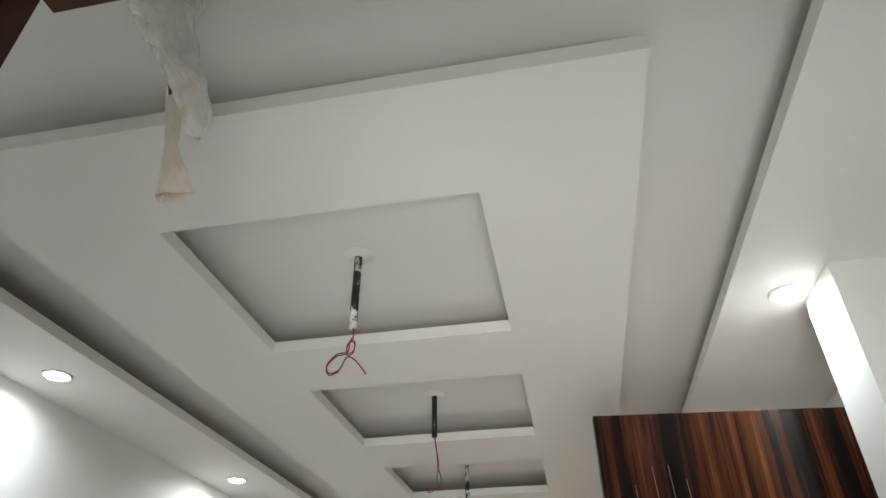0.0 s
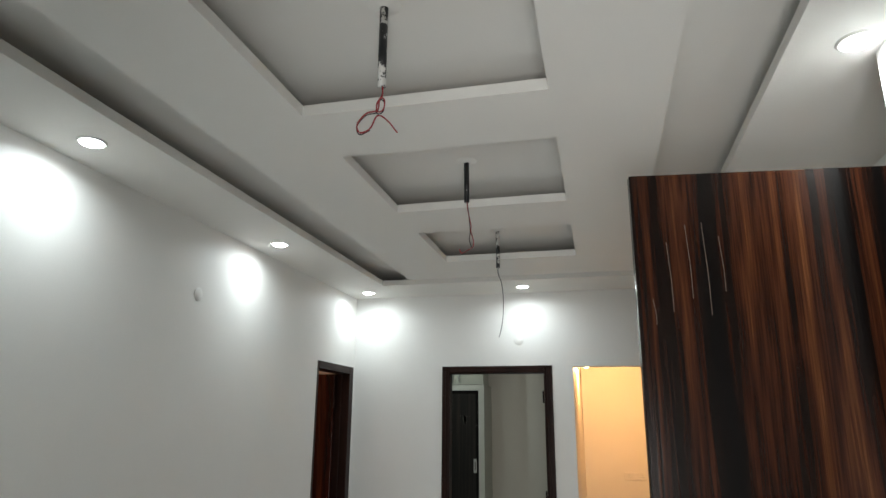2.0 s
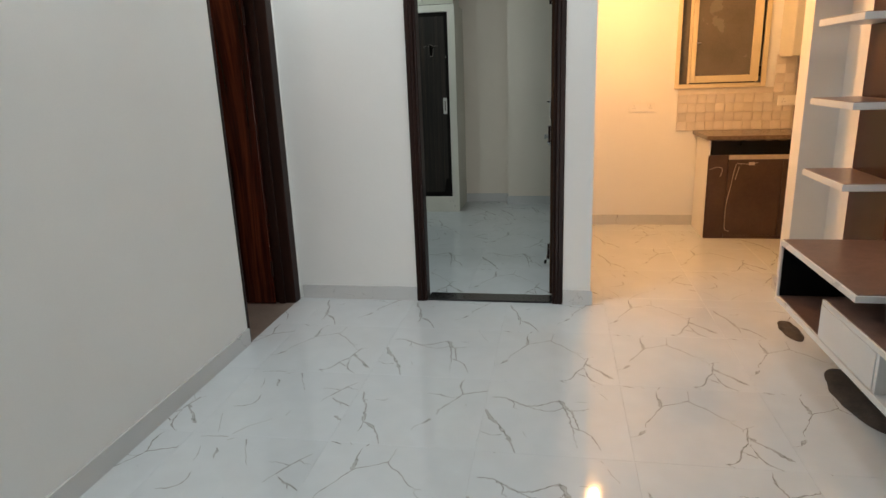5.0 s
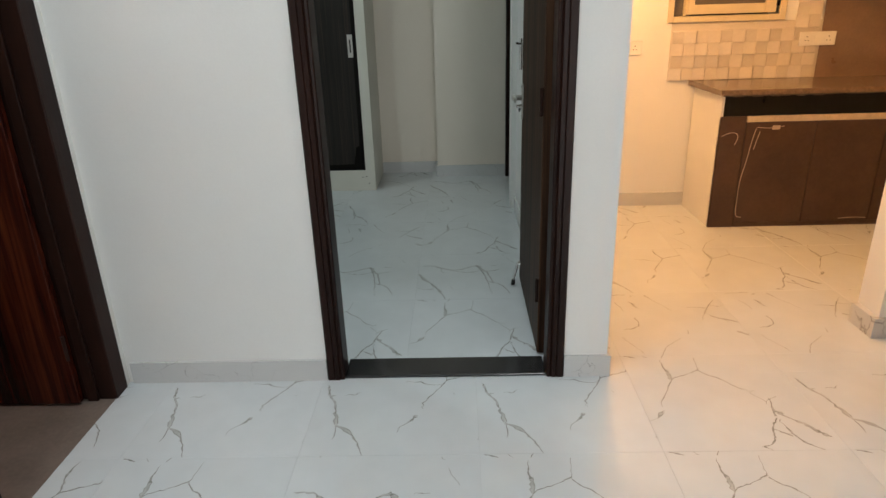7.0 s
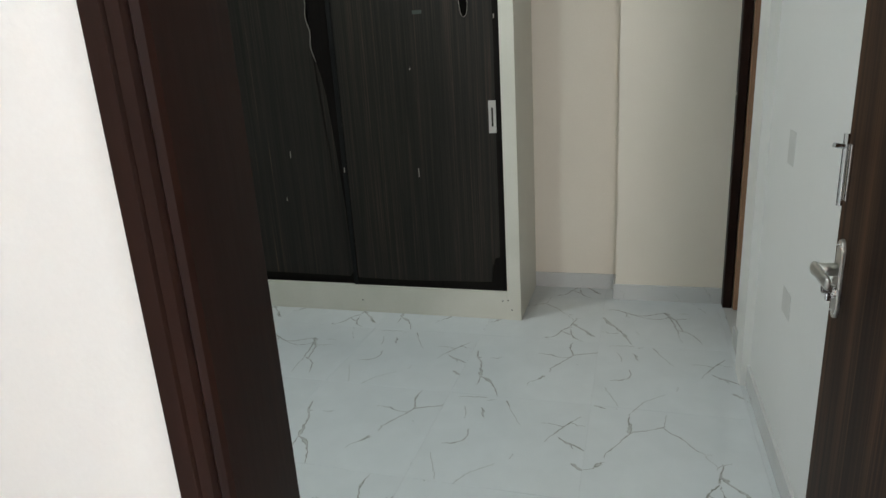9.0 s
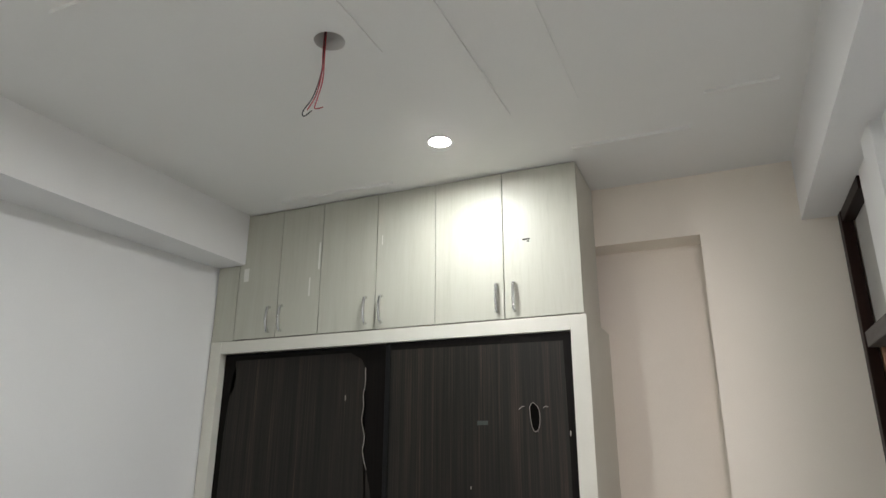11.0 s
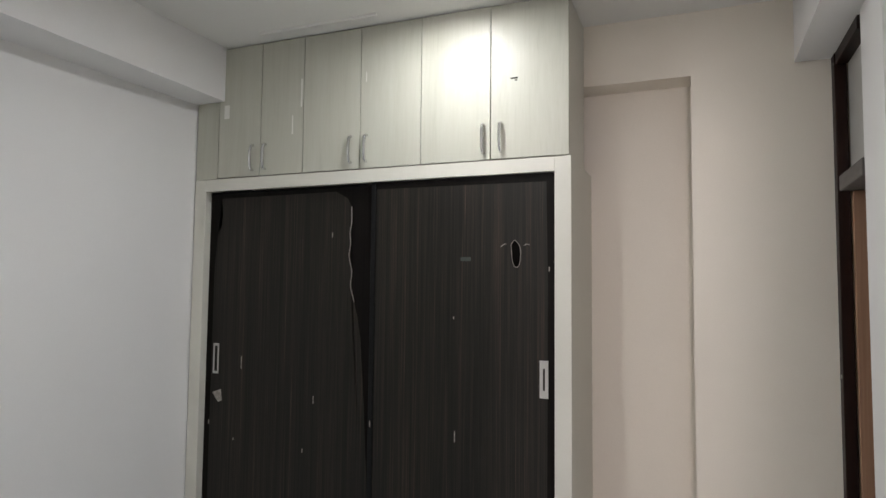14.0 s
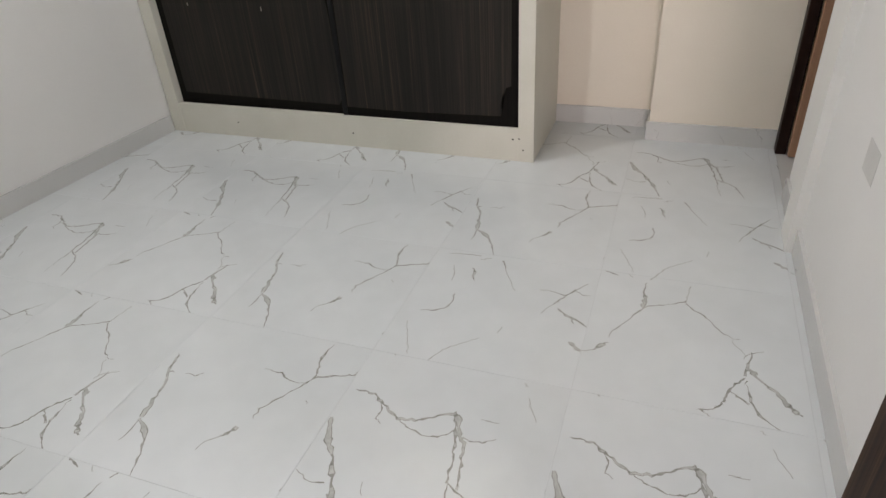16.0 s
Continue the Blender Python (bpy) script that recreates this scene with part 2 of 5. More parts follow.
FILM = streaked("dusty_film", [(0.34, (0.0085, 0.0074, 0.0063)), (0.49, (0.016, 0.0138, 0.0115)), (0.565, (0.025, 0.0200, 0.0155)), (0.63, (0.045, 0.031, 0.022)), (0.72, (0.15, 0.100, 0.068))], 0.45, 42.0, 170.0, 0.0, swirl=0.05, mix_fine=0.55, along=0.03, spec=0.2)
CREAM = streaked("cream_laminate", [(0.28, (0.415, 0.408, 0.335)), (0.46, (0.465, 0.460, 0.385)), (0.60, (0.485, 0.482, 0.41)), (0.75, (0.505, 0.50, 0.435))], 0.46, 22.0, 120.0, 0.0, swirl=0.35, mix_fine=0.45, along=0.14)
CREAMTRIM = mottled("cream_trim", (0.60, 0.585, 0.51), (0.66, 0.64, 0.57), 0.45, 5, 120, 0.05)
STEEL = mottled("brushed_steel", (0.50, 0.49, 0.46), (0.62, 0.60, 0.57), 0.32, 20, 200, 0.05, metal=0.9)
PENCIL = plain("pencil", (0.13, 0.085, 0.085), 0.7)
GLINT = plain("pale_glint", (0.16, 0.12, 0.10), 0.08)
CHROME = plain("chrome", (0.7, 0.7, 0.7), 0.15, 1.0)
WHITELAM = mottled("white_laminate", (0.70, 0.70, 0.69), (0.75, 0.75, 0.74), 0.3, 4, 120, 0.03)
WALNUTTOP = streaked("shelf_walnut", [(0.3, (0.11, 0.06, 0.045)), (0.55, (0.17, 0.095, 0.07)), (0.75, (0.23, 0.14, 0.10))], 0.3, 14, 120, 0.1, along=1.0)
GRANITE = mottled("granite", (0.10, 0.065, 0.045), (0.24, 0.17, 0.12), 0.22, 60, 220, 0.02, coat=0.2)
BLACKGRANITE = mottled("black_granite", (0.012, 0.012, 0.013), (0.035, 0.034, 0.034), 0.2, 60, 200, 0.02, coat=0.2)
CABBROWN = mottled("cabinet_brown", (0.055, 0.030, 0.022), (0.095, 0.055, 0.038), 0.5, 3, 60, 0.06, spec=0.3)
SCRAPE = mottled("scraped_filler", (0.42, 0.34, 0.25), (0.6, 0.5, 0.38), 0.8, 20, 120, 0.1)
KTILE = mottled("kitchen_tile", (0.60, 0.55, 0.49), (0.68, 0.63, 0.56), 0.3, 4, 60, 0.02)
KGROUT = mottled("kitchen_grout", (0.56, 0.51, 0.45), (0.64, 0.59, 0.52), 0.6, 8, 90, 0.05)
KBROWN = mottled("splash_brown", (0.17, 0.11, 0.075), (0.23, 0.15, 0.10), 0.3, 5, 80, 0.03)
WINFRAME = mottled("window_paint", (0.58, 0.50, 0.34), (0.66, 0.58, 0.41), 0.4, 6, 100, 0.04)
DUSKGLASS = mottled("frosted_dark_glass", (0.10, 0.09, 0.075), (0.15, 0.13, 0.11), 0.25, 5, 100, 0.05)
VENTGLASS = mottled("frosted_pane", (0.42, 0.41, 0.38), (0.52, 0.51, 0.48), 0.3, 6, 120, 0.08)
SWITCH = plain("switch_plastic", (0.78, 0.77, 0.74), 0.35)
# near-black: paints the shade inside holes and slots; also loft marks and the backdrop
DARK = plain("dark_slot", (0.003, 0.0025, 0.002), 0.9, Specular_IOR_Level=0.05)
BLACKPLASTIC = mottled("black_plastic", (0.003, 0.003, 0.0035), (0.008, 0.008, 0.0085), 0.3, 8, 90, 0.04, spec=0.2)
REDWIRE = plain("red_wire", (0.30, 0.012, 0.018), 0.4)
BLACKWIRE = plain("black_wire", (0.012, 0.012, 0.014), 0.4)
m, t, p = nodes("painted_rod")
n = add(t, "ShaderNodeTexNoise", Scale=17.0, Detail=5.0, Roughness=0.7)
t.links.new(mapped(t, (1, 1, 0.7)), n.inputs["Vector"])
t.links.new(ramp(t, n.outputs["Fac"], [(0.53, (0.012, 0.012, 0.013)), (0.56, (0.62, 0.61, 0.58))]), p.inputs["Base Color"])
p.inputs["Roughness"].default_value = 0.45
TAPE = m
ROUGHFLOOR = mottled("brown_stone", (0.14, 0.105, 0.085), (0.24, 0.19, 0.16), 0.5, 5, 60, 0.1)
ROUGHBROWN = mottled("rough_brown", (0.035, 0.025, 0.02), (0.10, 0.075, 0.058), 0.8, 9, 70, 0.3)
PEEL = mottled("torn_edge", (0.17, 0.15, 0.13), (0.42, 0.38, 0.34), 0.7, 40, 160, 0.2)
LEDON = glowing("lamp_face", (0.95, 0.99, 1.0), 22.0)
BULBON = glowing("bulb_face", (1.0, 0.72, 0.4), 14.0)

m, t, p = nodes("thin_plastic")
v = mapped(t, (1, 1, 0.6))
n = add(t, "ShaderNodeTexNoise", Scale=14.0, Detail=4.0)
t.links.new(v, n.inputs["Vector"])
t.links.new(ramp(t, n.outputs["Fac"], [(0.35, (0.60, 0.59, 0.56)), (0.6, (0.80, 0.78, 0.74)), (0.75, (0.72, 0.62, 0.50))]), p.inputs["Base Color"])
p.inputs["Roughness"].default_value = 0.22
p.inputs["Transmission Weight"].default_value = 0.35
bumped(t, p, n.outputs["Fac"], 0.6, 0.01)
POLY = m
POLYWARM = mottled("beige_plastic", (0.58, 0.50, 0.40), (0.76, 0.70, 0.60), 0.35, 14, 60, 0.4, stretch=(1, 1, 0.4))


# ---------------------------------------------------------------- builders
def box(bm, x0, x1, y0, y1, z0, z1, bevel=0.0):
    r = bmesh.ops.create_cube(bm, size=1.0)
    for vv in r["verts"]:
        vv.co = Vector((x0 + (vv.co.x + 0.5) * (x1 - x0), y0 + (vv.co.y + 0.5) * (y1 - y0), z0 + (vv.co.z + 0.5) * (z1 - z0)))
    if bevel:
        edges = list({e for vv in r["verts"] for e in vv.link_edges})
        bmesh.ops.bevel(bm, geom=edges, offset=bevel, segments=2, affect="EDGES", profile=0.5)
    return bm


def cyl(bm, a, b, r0, r1=None, seg=20):
    a, b = Vector(a), Vector(b)
    d_ = b - a
    m_ = Matrix.Translation((a + b) / 2) @ d_.to_track_quat("Z", "Y").to_matrix().to_4x4()
    bmesh.ops.create_cone(bm, cap_ends=True, segments=seg, radius1=r0, radius2=r0 if r1 is None else r1, depth=d_.length, matrix=m_)
    return bm


def lathe(bm, profile, centre, seg=32):
    rings = []
    for r, z in profile:
        rings.append([bm.verts.new((centre[0] + r * math.cos(2 * math.pi * i / seg), centre[1] + r * math.sin(2 * math.pi * i / seg), centre[2] + z)) for i in range(seg)])
    for lo, hi in zip(rings, rings[1:]):
        for i in range(seg):
            bm.faces.new((lo[i], lo[(i + 1) % seg], hi[(i + 1) % seg], hi[i]))
    return bm


def extrude_profile(bm, pts, along, a, b):
    """A closed outline of (u, v) pairs swept along an axis. along 'z': u, v are x, y; along 'x': u, v are y, z."""
    def at(u, w, s):
        return (u, w, s) if along == "z" else (s, u, w)
    lo = [bm.verts.new(at(u, w, a)) for u, w in pts]
    hi = [bm.verts.new(at(u, w, b)) for u, w in pts]
    k = len(pts)
    for i in range(k):
        bm.faces.new((lo[i], lo[(i + 1) % k], hi[(i + 1) % k], hi[i]))
    bm.faces.new(lo[::-1])
    bm.faces.new(hi)
    bmesh.ops.recalc_face_normals(bm, faces=bm.faces)
    return bm


def mesh_of(name, bm, material, smooth=False):
    me = bpy.data.meshes.new(name)
    bm.to_mesh(me)
    bm.free()
    me.materials.append(material)
    if smooth:
        for f in me.polygons:
            f.use_smooth = True
    return me


def part(name, bm, material, parent=None, label="", smooth=False):
    ob = new(name, mesh_of(name, bm, material, smooth))
    if parent:
        ob.parent = parent
    return tagged(ob, label)


def structure(name, bm, material, label, category):
    return tagged(part(name, bm, material), label, category, kind="structure")


def thing(name, label, category, group=""):
    e = new(name)
    return tagged(e, label, category, group)


def B(*dims, bevel=0.0):
    return box(bmesh.new(), *dims, bevel=bevel)


def wire(name, pts, r, material, parent=None, label=""):
    """A round wire through points, as a mesh tube."""
    pts = [Vector(q) for q in pts]
    fine = []
    for i in range(len(pts) - 1):
        p0, p1, p2, p3 = pts[max(i - 1, 0)], pts[i], pts[i + 1], pts[min(i + 2, len(pts) - 1)]
        for s in range(6):
            u = s / 6
            fine.append(0.5 * (2 * p1 + (p2 - p0) * u + (2 * p0 - 5 * p1 + 4 * p2 - p3) * u * u + (3 * p1 - p0 - 3 * p2 + p3) * u ** 3))
    fine.append(pts[-1])
    bm = bmesh.new()
    rings = []
    for i, q in enumerate(fine):
        tan = (fine[min(i + 1, len(fine) - 1)] - fine[max(i - 1, 0)]).normalized()
        a = tan.orthogonal().normalized()
        b = tan.cross(a)
        if rings:
            ref = rings[-1][1]
            a = (ref - tan * ref.dot(tan)).normalized()
            b = tan.cross(a)
        rings.append(([bm.verts.new(q + r * (math.cos(k * math.pi / 3) * a + math.sin(k * math.pi / 3) * b)) for k in range(6)], a))
    for (lo, _), (hi, _) in zip(rings, rings[1:]):
        for k in range(6):
            bm.faces.new((lo[k], lo[(k + 1) % 6], hi[(k + 1) % 6], hi[k]))
    bm.faces.new(rings[0][0][::-1])
    bm.faces.new(rings[-1][0])
    return part(name, bm, material, parent, label, True)


# ---------------------------------------------------------------- walls
bm = bmesh.new()
box(bm, HL - 0.12, HL, 0.31, 5.06, 0, 3.0)
box(bm, HL - 0.12, HL, 5.06, 5.80, 2.10, 3.0)
box(bm, HL - 0.12, HL, 5.80, HT, 0, 3.0)
structure("wall_west", bm, WALL, "smooth white painted hall wall with downlight scallops", "wall")
bm = bmesh.new()
box(bm, HL, -1.135, HE, HT, 0, 3.0)
box(bm, -1.135, -0.20, HE, HT, 2.10, 3.0)
box(bm, -0.20, KL, HE, HT, 0, 3.0)
box(bm, KL, HR, HE, HT, 2.09, 3.0)
structure("wall_north", bm, WALL, "white painted end wall with a doorway and kitchen opening", "wall")
bm = bmesh.new()
box(bm, HR, HR + 0.12, 2.345, 6.10, 0, 3.0)
box(bm, 1.037, 2.3, 2.105, 2.345, 0, 3.0)
box(bm, 2.3, 2.42, 0.31, 2.345, 0, 3.0)
structure("wall_east", bm, WALL, "white painted hall wall with a short projecting pier", "wall")
bm = bmesh.new()
box(bm, HL, -0.157, 0.31, HN, 0, 3.0)
box(bm, -0.157, 0.95, 0.31, HN, 2.110, 3.0)
box(bm, 0.95, 2.3, 0.31, HN, 0, 3.0)
structure("wall_south", bm, WALL, "white painted wall round the entrance door", "wall")
# porch behind the entrance: unseen shell added to enclose the area lamp
bm = bmesh.new()
box(bm, -1.2, -1.1, -1.6, 0.31, 0, 3.0)
box(bm, 1.7, 1.8, -1.6, 0.31, 0, 3.0)
box(bm, -1.2, 1.8, -1.72, -1.6, 0, 3.0)
box(bm, -1.2, 1.8, -1.72, 0.31, 3.0, 3.1)
structure("wall_porch", bm, WALL, "plain white unseen walls added to close off the entrance porch", "wall")
# kitchen
bm = bmesh.new()
box(bm, KL - 0.2, 0.80, KB, KB + 0.15, 0, 3.0)
box(bm, 0.80, 1.47, KB, KB + 0.15, 0, 1.26)
box(bm, 0.80, 1.47, KB, KB + 0.15, 2.12, 3.0)
box(bm, 1.47, 2.9, KB, KB + 0.15, 0, 3.0)
box(bm, 2.9, 3.0, 6.1, KB + 0.15, 0, 3.0)
structure("wall_kitchen", bm, WALL, "white kitchen wall lit by a warm bulb", "wall")
structure("wall_kitchen_pier", box(bmesh.new(), 1.178, 2.9, 6.10, 6.25, 0, 3.0), WALL, "white pier between the kitchen and hall", "wall")
structure("wall_partition", box(bmesh.new(), BR, KL, HT, 8.458, 0, 3.0), BEDWALL, "white partition between bedroom and kitchen", "wall")
# bedroom
bm = bmesh.new()
pts = [(BLX0, HT), (BLX1, 8.60), (BLX1 - 0.05, 9.2), (BLX1 - 0.3, 9.2), (BLX0 - 0.2, HT)]
extrude_profile(bm, pts, "z", 0, 3.0)
structure("wall_bedroom_west", bm, BEDWALL, "white painted bedroom wall beside the wardrobe", "wall")
bm = bmesh.new()
box(bm, BLX0 - 0.2, HL, HE, HT, 0, 3.0)
structure("wall_bedroom_south", bm, BEDWALL, "white bedroom wall", "wall")
bm = bmesh.new()
box(bm, -0.773, 0.9, BY, RECY + 0.12, 0, 3.0)
box(bm, -3.4, -0.773, BY, RECY + 0.12, 2.511, 3.0)
box(bm, -3.4, -0.773, RECY, RECY + 0.12, 0, 2.511)
structure("wall_bedroom_north", bm, FARWALL, "off-white bedroom wall with a shallow plaster recess", "wall")
bm = bmesh.new()
box(bm, BR, KL, 8.458, BY, 2.522, 3.0)
box(bm, 0.75, 0.85, 8.2, BY, 0, 3.0)
box(bm, KL, 0.75, 8.2, 8.3, 0, 3.0)
structure("wall_bathroom", bm, BEDWALL, "plain bathroom wall beyond the door", "wall")
# beams
structure("beam_east", box(bmesh.new(), -0.342, BR, HT, BY, 2.522, BZ + 0.03), BEDWALL, "white plastered ceiling beam over the bathroom door", "beam")
bm = bmesh.new()
extrude_profile(bm, [(-3.185, HT), (-3.165, 8.574), (BLX1 - 0.01, 8.574), (BLX0 - 0.01, HT)], "z", 2.519, BZ + 0.03)
structure("beam_west", bm, BEDWALL, "white plastered ceiling beam ending at the wardrobe", "beam")
# side room
bm = bmesh.new()
box(bm, -3.7, -3.6, 4.2, HE, 0, 3.0)
box(bm, -3.6, HL - 0.12, 4.1, 4.2, 0, 3.0)
structure("wall_side_room", bm, WALL, "plain wall of the side room", "wall")

# ---------------------------------------------------------------- ceilings
structure("ceiling_slab", box(bmesh.new(), -3.75, 3.0, 0.31, 6.0, SLAB, SLAB + 0.1), CEIL, "white slab above the dropped ceiling", "ceiling")
LIP = 0.043
bm = bmesh.new()
box(bm, HL, -1.515, HN, HE, CZ, CZ + LIP)
box(bm, -1.515, 0.774, 5.30, HE, CZ, CZ + LIP)
box(bm, 0.774, 2.3, HN, HE, CZ, CZ + LIP)
structure("ceiling_border", bm, CEIL, "white dropped gypsum border with downlights", "ceiling")
bm = bmesh.new()
IX0, IX1, IY0, IY1 = -1.232, 0.468, 1.205, 5.13
TX0, TX1 = -0.812, 0.074
TRAYS = [(1.575, 2.345), (2.725, 3.485), (3.885, 4.61)]
box(bm, IX0, TX0, IY0, IY1, CZ, CZ + LIP)
box(bm, TX1, IX1, IY0, IY1, CZ, CZ + LIP)
ys = [IY0] + [q for pr in TRAYS for q in pr] + [IY1]
for a, b in zip(ys[0::2], ys[1::2]):
    box(bm, TX0, TX1, a, b, CZ, CZ + LIP)
structure("ceiling_island", bm, CEIL, "floating white gypsum panel with three square trays", "ceiling")
# far side of the cove behind the border
bm = bmesh.new()
box(bm, HL, HL + 0.02, HN, HE, CZ + LIP, SLAB)
structure("ceiling_cove", bm, CEIL, "white cove side", "ceiling")
structure("ceiling_kitchen", box(bmesh.new(), KL - 0.2, 3.0, HT, KB, 2.72, 2.82), CEIL, "white kitchen ceiling", "ceiling")
bm = bmesh.new()
hx, hy, hr = -1.819, 7.35, 0.052
box(bm, -3.75, hx - hr, HT, 9.2, BZ, BZ + 0.1)
box(bm, hx + hr, 0.85, HT, 9.2, BZ, BZ + 0.1)
box(bm, hx - hr, hx + hr, HT, hy - hr, BZ, BZ + 0.1)
box(bm, hx - hr, hx + hr, hy + hr, 9.2, BZ, BZ + 0.1)
# round the hole off
seg = 32
ring = [bm.verts.new((hx + hr * math.cos(2 * math.pi * i / seg), hy + hr * math.sin(2 * math.pi * i / seg), BZ)) for i in range(seg)]
rim = []
for i in range(seg):
    c, s_ = math.cos(2 * math.pi * i / seg), math.sin(2 * math.pi * i / seg)
    k = hr / max(abs(c), abs(s_))
    rim.append(bm.verts.new((hx + k * c, hy + k * s_, BZ)))
for i in range(seg):
    j = (i + 1) % seg
    bm.faces.new((ring[i], rim[i], rim[j], ring[j]))
box(bm, hx - 0.1, hx + 0.1, hy - 0.1, hy + 0.1, BZ + 0.1, BZ + 0.12)
# shallow gypsum ledges
T = 0.013
for x0, x1, y0, y1 in [(-2.53, -1.142, 6.872, 6.892), (-1.152, -1.135, 6.892, 8.03), (-1.25, -0.75, 8.428, 8.442), (-0.687, -0.434, 8.165, 8.183), (-0.67, -0.484, 7.436, 7.45), (-2.85, -2.17, 8.457, 8.467), (-1.690, -1.684, 6.892, 7.47), (-1.421, -1.414, 6.892, 8.042)]:
    box(bm, x0, x1, y0, y1, BZ - T * (1 if x1 - x0 > 0.02 else 0.45), BZ)
box(bm, -2.9, -1.89, 6.462, 6.478, BZ - 0.011, BZ)
box(bm, -1.76, -1.0, 6.462, 6.478, BZ - 0.011, BZ)
structure("ceiling_bedroom", bm, CEIL, "white bedroom ceiling with shallow gypsum ledges", "ceiling")
structure("ceiling_side_room", box(bmesh.new(), 0.0, 0.85, 8.3, BY, 2.6, 2.7), CEIL, "plain bathroom ceiling", "ceiling")

# ---------------------------------------------------------------- skirting
SK, SH = 0.012, 0.092


def skirting(name, *runs):
    bm = bmesh.new()
    for r in runs:
        box(bm, *r, 0.0, SH)
    return structure(name, bm, SKIRT, "polished grey marble skirting", "skirting")


skirting("baseboard_west", (HL, HL + SK, HN, 5.06))
skirting("baseboard_north", (HL + 0.02, -1.137, HE - SK, HE), (-0.198, KL + SK, HE - SK, HE))
skirting("baseboard_kitchen", (KL, KL + SK, HE, KB), (KL + SK, 0.985, KB - SK, KB))
skirting("baseboard_pier", (1.152, 1.178, 6.082, 6.25), (1.178, HR, 6.082, 6.10))
skirting("baseboard_east", (HR - SK, HR, 2.36, 6.09), (1.037 - SK, 1.037, 2.105 - SK, 2.345))
skirting("baseboard_bedroom_east", (BR - SK, BR, HT, 8.458))
skirting("baseboard_bedroom_north", (-0.773, BR, BY - SK, BY), (-0.785, -0.773, BY - SK, RECY - SK), (-1.265, -0.773, RECY - SK, RECY))
bm = bmesh.new()
extrude_profile(bm, [(BLX0, HT), (BLX1, 8.565), (BLX1 + SK, 8.565), (BLX0 + SK, HT)], "z", 0, SH)
structure("baseboard_bedroom_west", bm, SKIRT, "polished grey marble skirting", "skirting")


# ---------------------------------------------------------------- door frames
def frame_profile(u0, u1, v0, v1, flip):
    """Outline of a moulded jamb: u across the opening, v through the wall; the moulding is on the u1 side at v0."""
    s = 1 if u1 > u0 else -1
    return [(u0, v0 + 0.004), (u0 + s * 0.004, v0), (u0 + s * 0.026, v0), (u0 + s * 0.029, v0 + 0.004), (u0 + s * 0.032, v0), (u0 + s * 0.046, v0), (u0 + s * 0.050, v0 + 0.006), (u0 + s * 0.055, v0 + 0.002), (u1 - s * 0.003, v0 + 0.004), (u1, v0 + 0.010), (u1, v0 + 0.100), (u1 - s * 0.018, v0 + 0.102), (u1 - s * 0.018, v1), (u0, v1)]


def moulded_frame(name, x0, x1, y0, y1, top, label):
    e = thing(name, label, "door frame")
    e["kind"] = "structure"
    for u0, u1 in ((x0, x0 + 0.066), (x1, x1 - 0.066)):
        part("jamb", extrude_profile(bmesh.new(), frame_profile(u0, u1, y0, y1, False), "z", 0, top), FRAME, e)
    pts = [(b, top - (a - 0)) for a, b in frame_profile(0.0, 0.062, y0, y1, False)]
    part("head", extrude_profile(bmesh.new(), pts, "x", x0 + 0.066, x1 - 0.066), FRAME, e)
    return e


moulded_frame("door_1", -1.135, -0.20, 5.822, 5.972, 2.10, "dark polished moulded wooden frame of the bedroom doorway")
structure("threshold_1", box(bmesh.new(), -1.068, -0.267, 5.833, 5.967, 0.0, 0.012, bevel=0.003), BLACKGRANITE, "polished black granite door sill", "threshold")
moulded_frame("door_2", -0.157, 0.95, 0.38, 0.545, 2.110, "dark wooden frame of the entrance door")
# side doorway in the west wall
e = thing("door_3", "dark wooden door frame of the side room", "door frame")
e["kind"] = "structure"
part("jamb", B(HL - 0.125, HL + 0.004, 5.06, 5.085, 0, 2.10, bevel=0.004), FRAME, e)
part("jamb", B(HL - 0.125, HL + 0.008, 5.715, 5.80, 0, 2.10, bevel=0.004), FRAME, e)
part("head", B(HL - 0.125, HL + 0.008, 5.085, 5.715, 2.04, 2.10, bevel=0.004), FRAME, e)
part("stop", B(HL - 0.10, HL - 0.06, 5.700, 5.715, 0, 2.04, bevel=0.003), FRAME, e)
# bathroom doorway with its ventilator
e = thing("door_4", "dark wooden bathroom door frame with glazed ventilator", "door frame")
e["kind"] = "structure"
part("jamb", B(BR - 0.006, BR + 0.040, 8.905, 8.968, 0, 2.522, bevel=0.004), FRAME, e)
part("jamb", B(BR + 0.02, BR + 0.10, 8.458, 8.50, 0, 2.522, bevel=0.004), FRAME, e)
part("head", B(BR - 0.002, BR + 0.10, 8.50, 8.905, 2.47, 2.522, bevel=0.004), FRAME, e)
part("transom", B(BR + 0.0, BR + 0.10, 8.50, 8.905, 1.925, 1.99, bevel=0.004), DUSTYWOOD, e, "dusty grey-brown transom")
part("pane", B(BR + 0.045, BR + 0.051, 8.50, 8.905, 1.99, 2.47), VENTGLASS, e, "frosted pale pane")


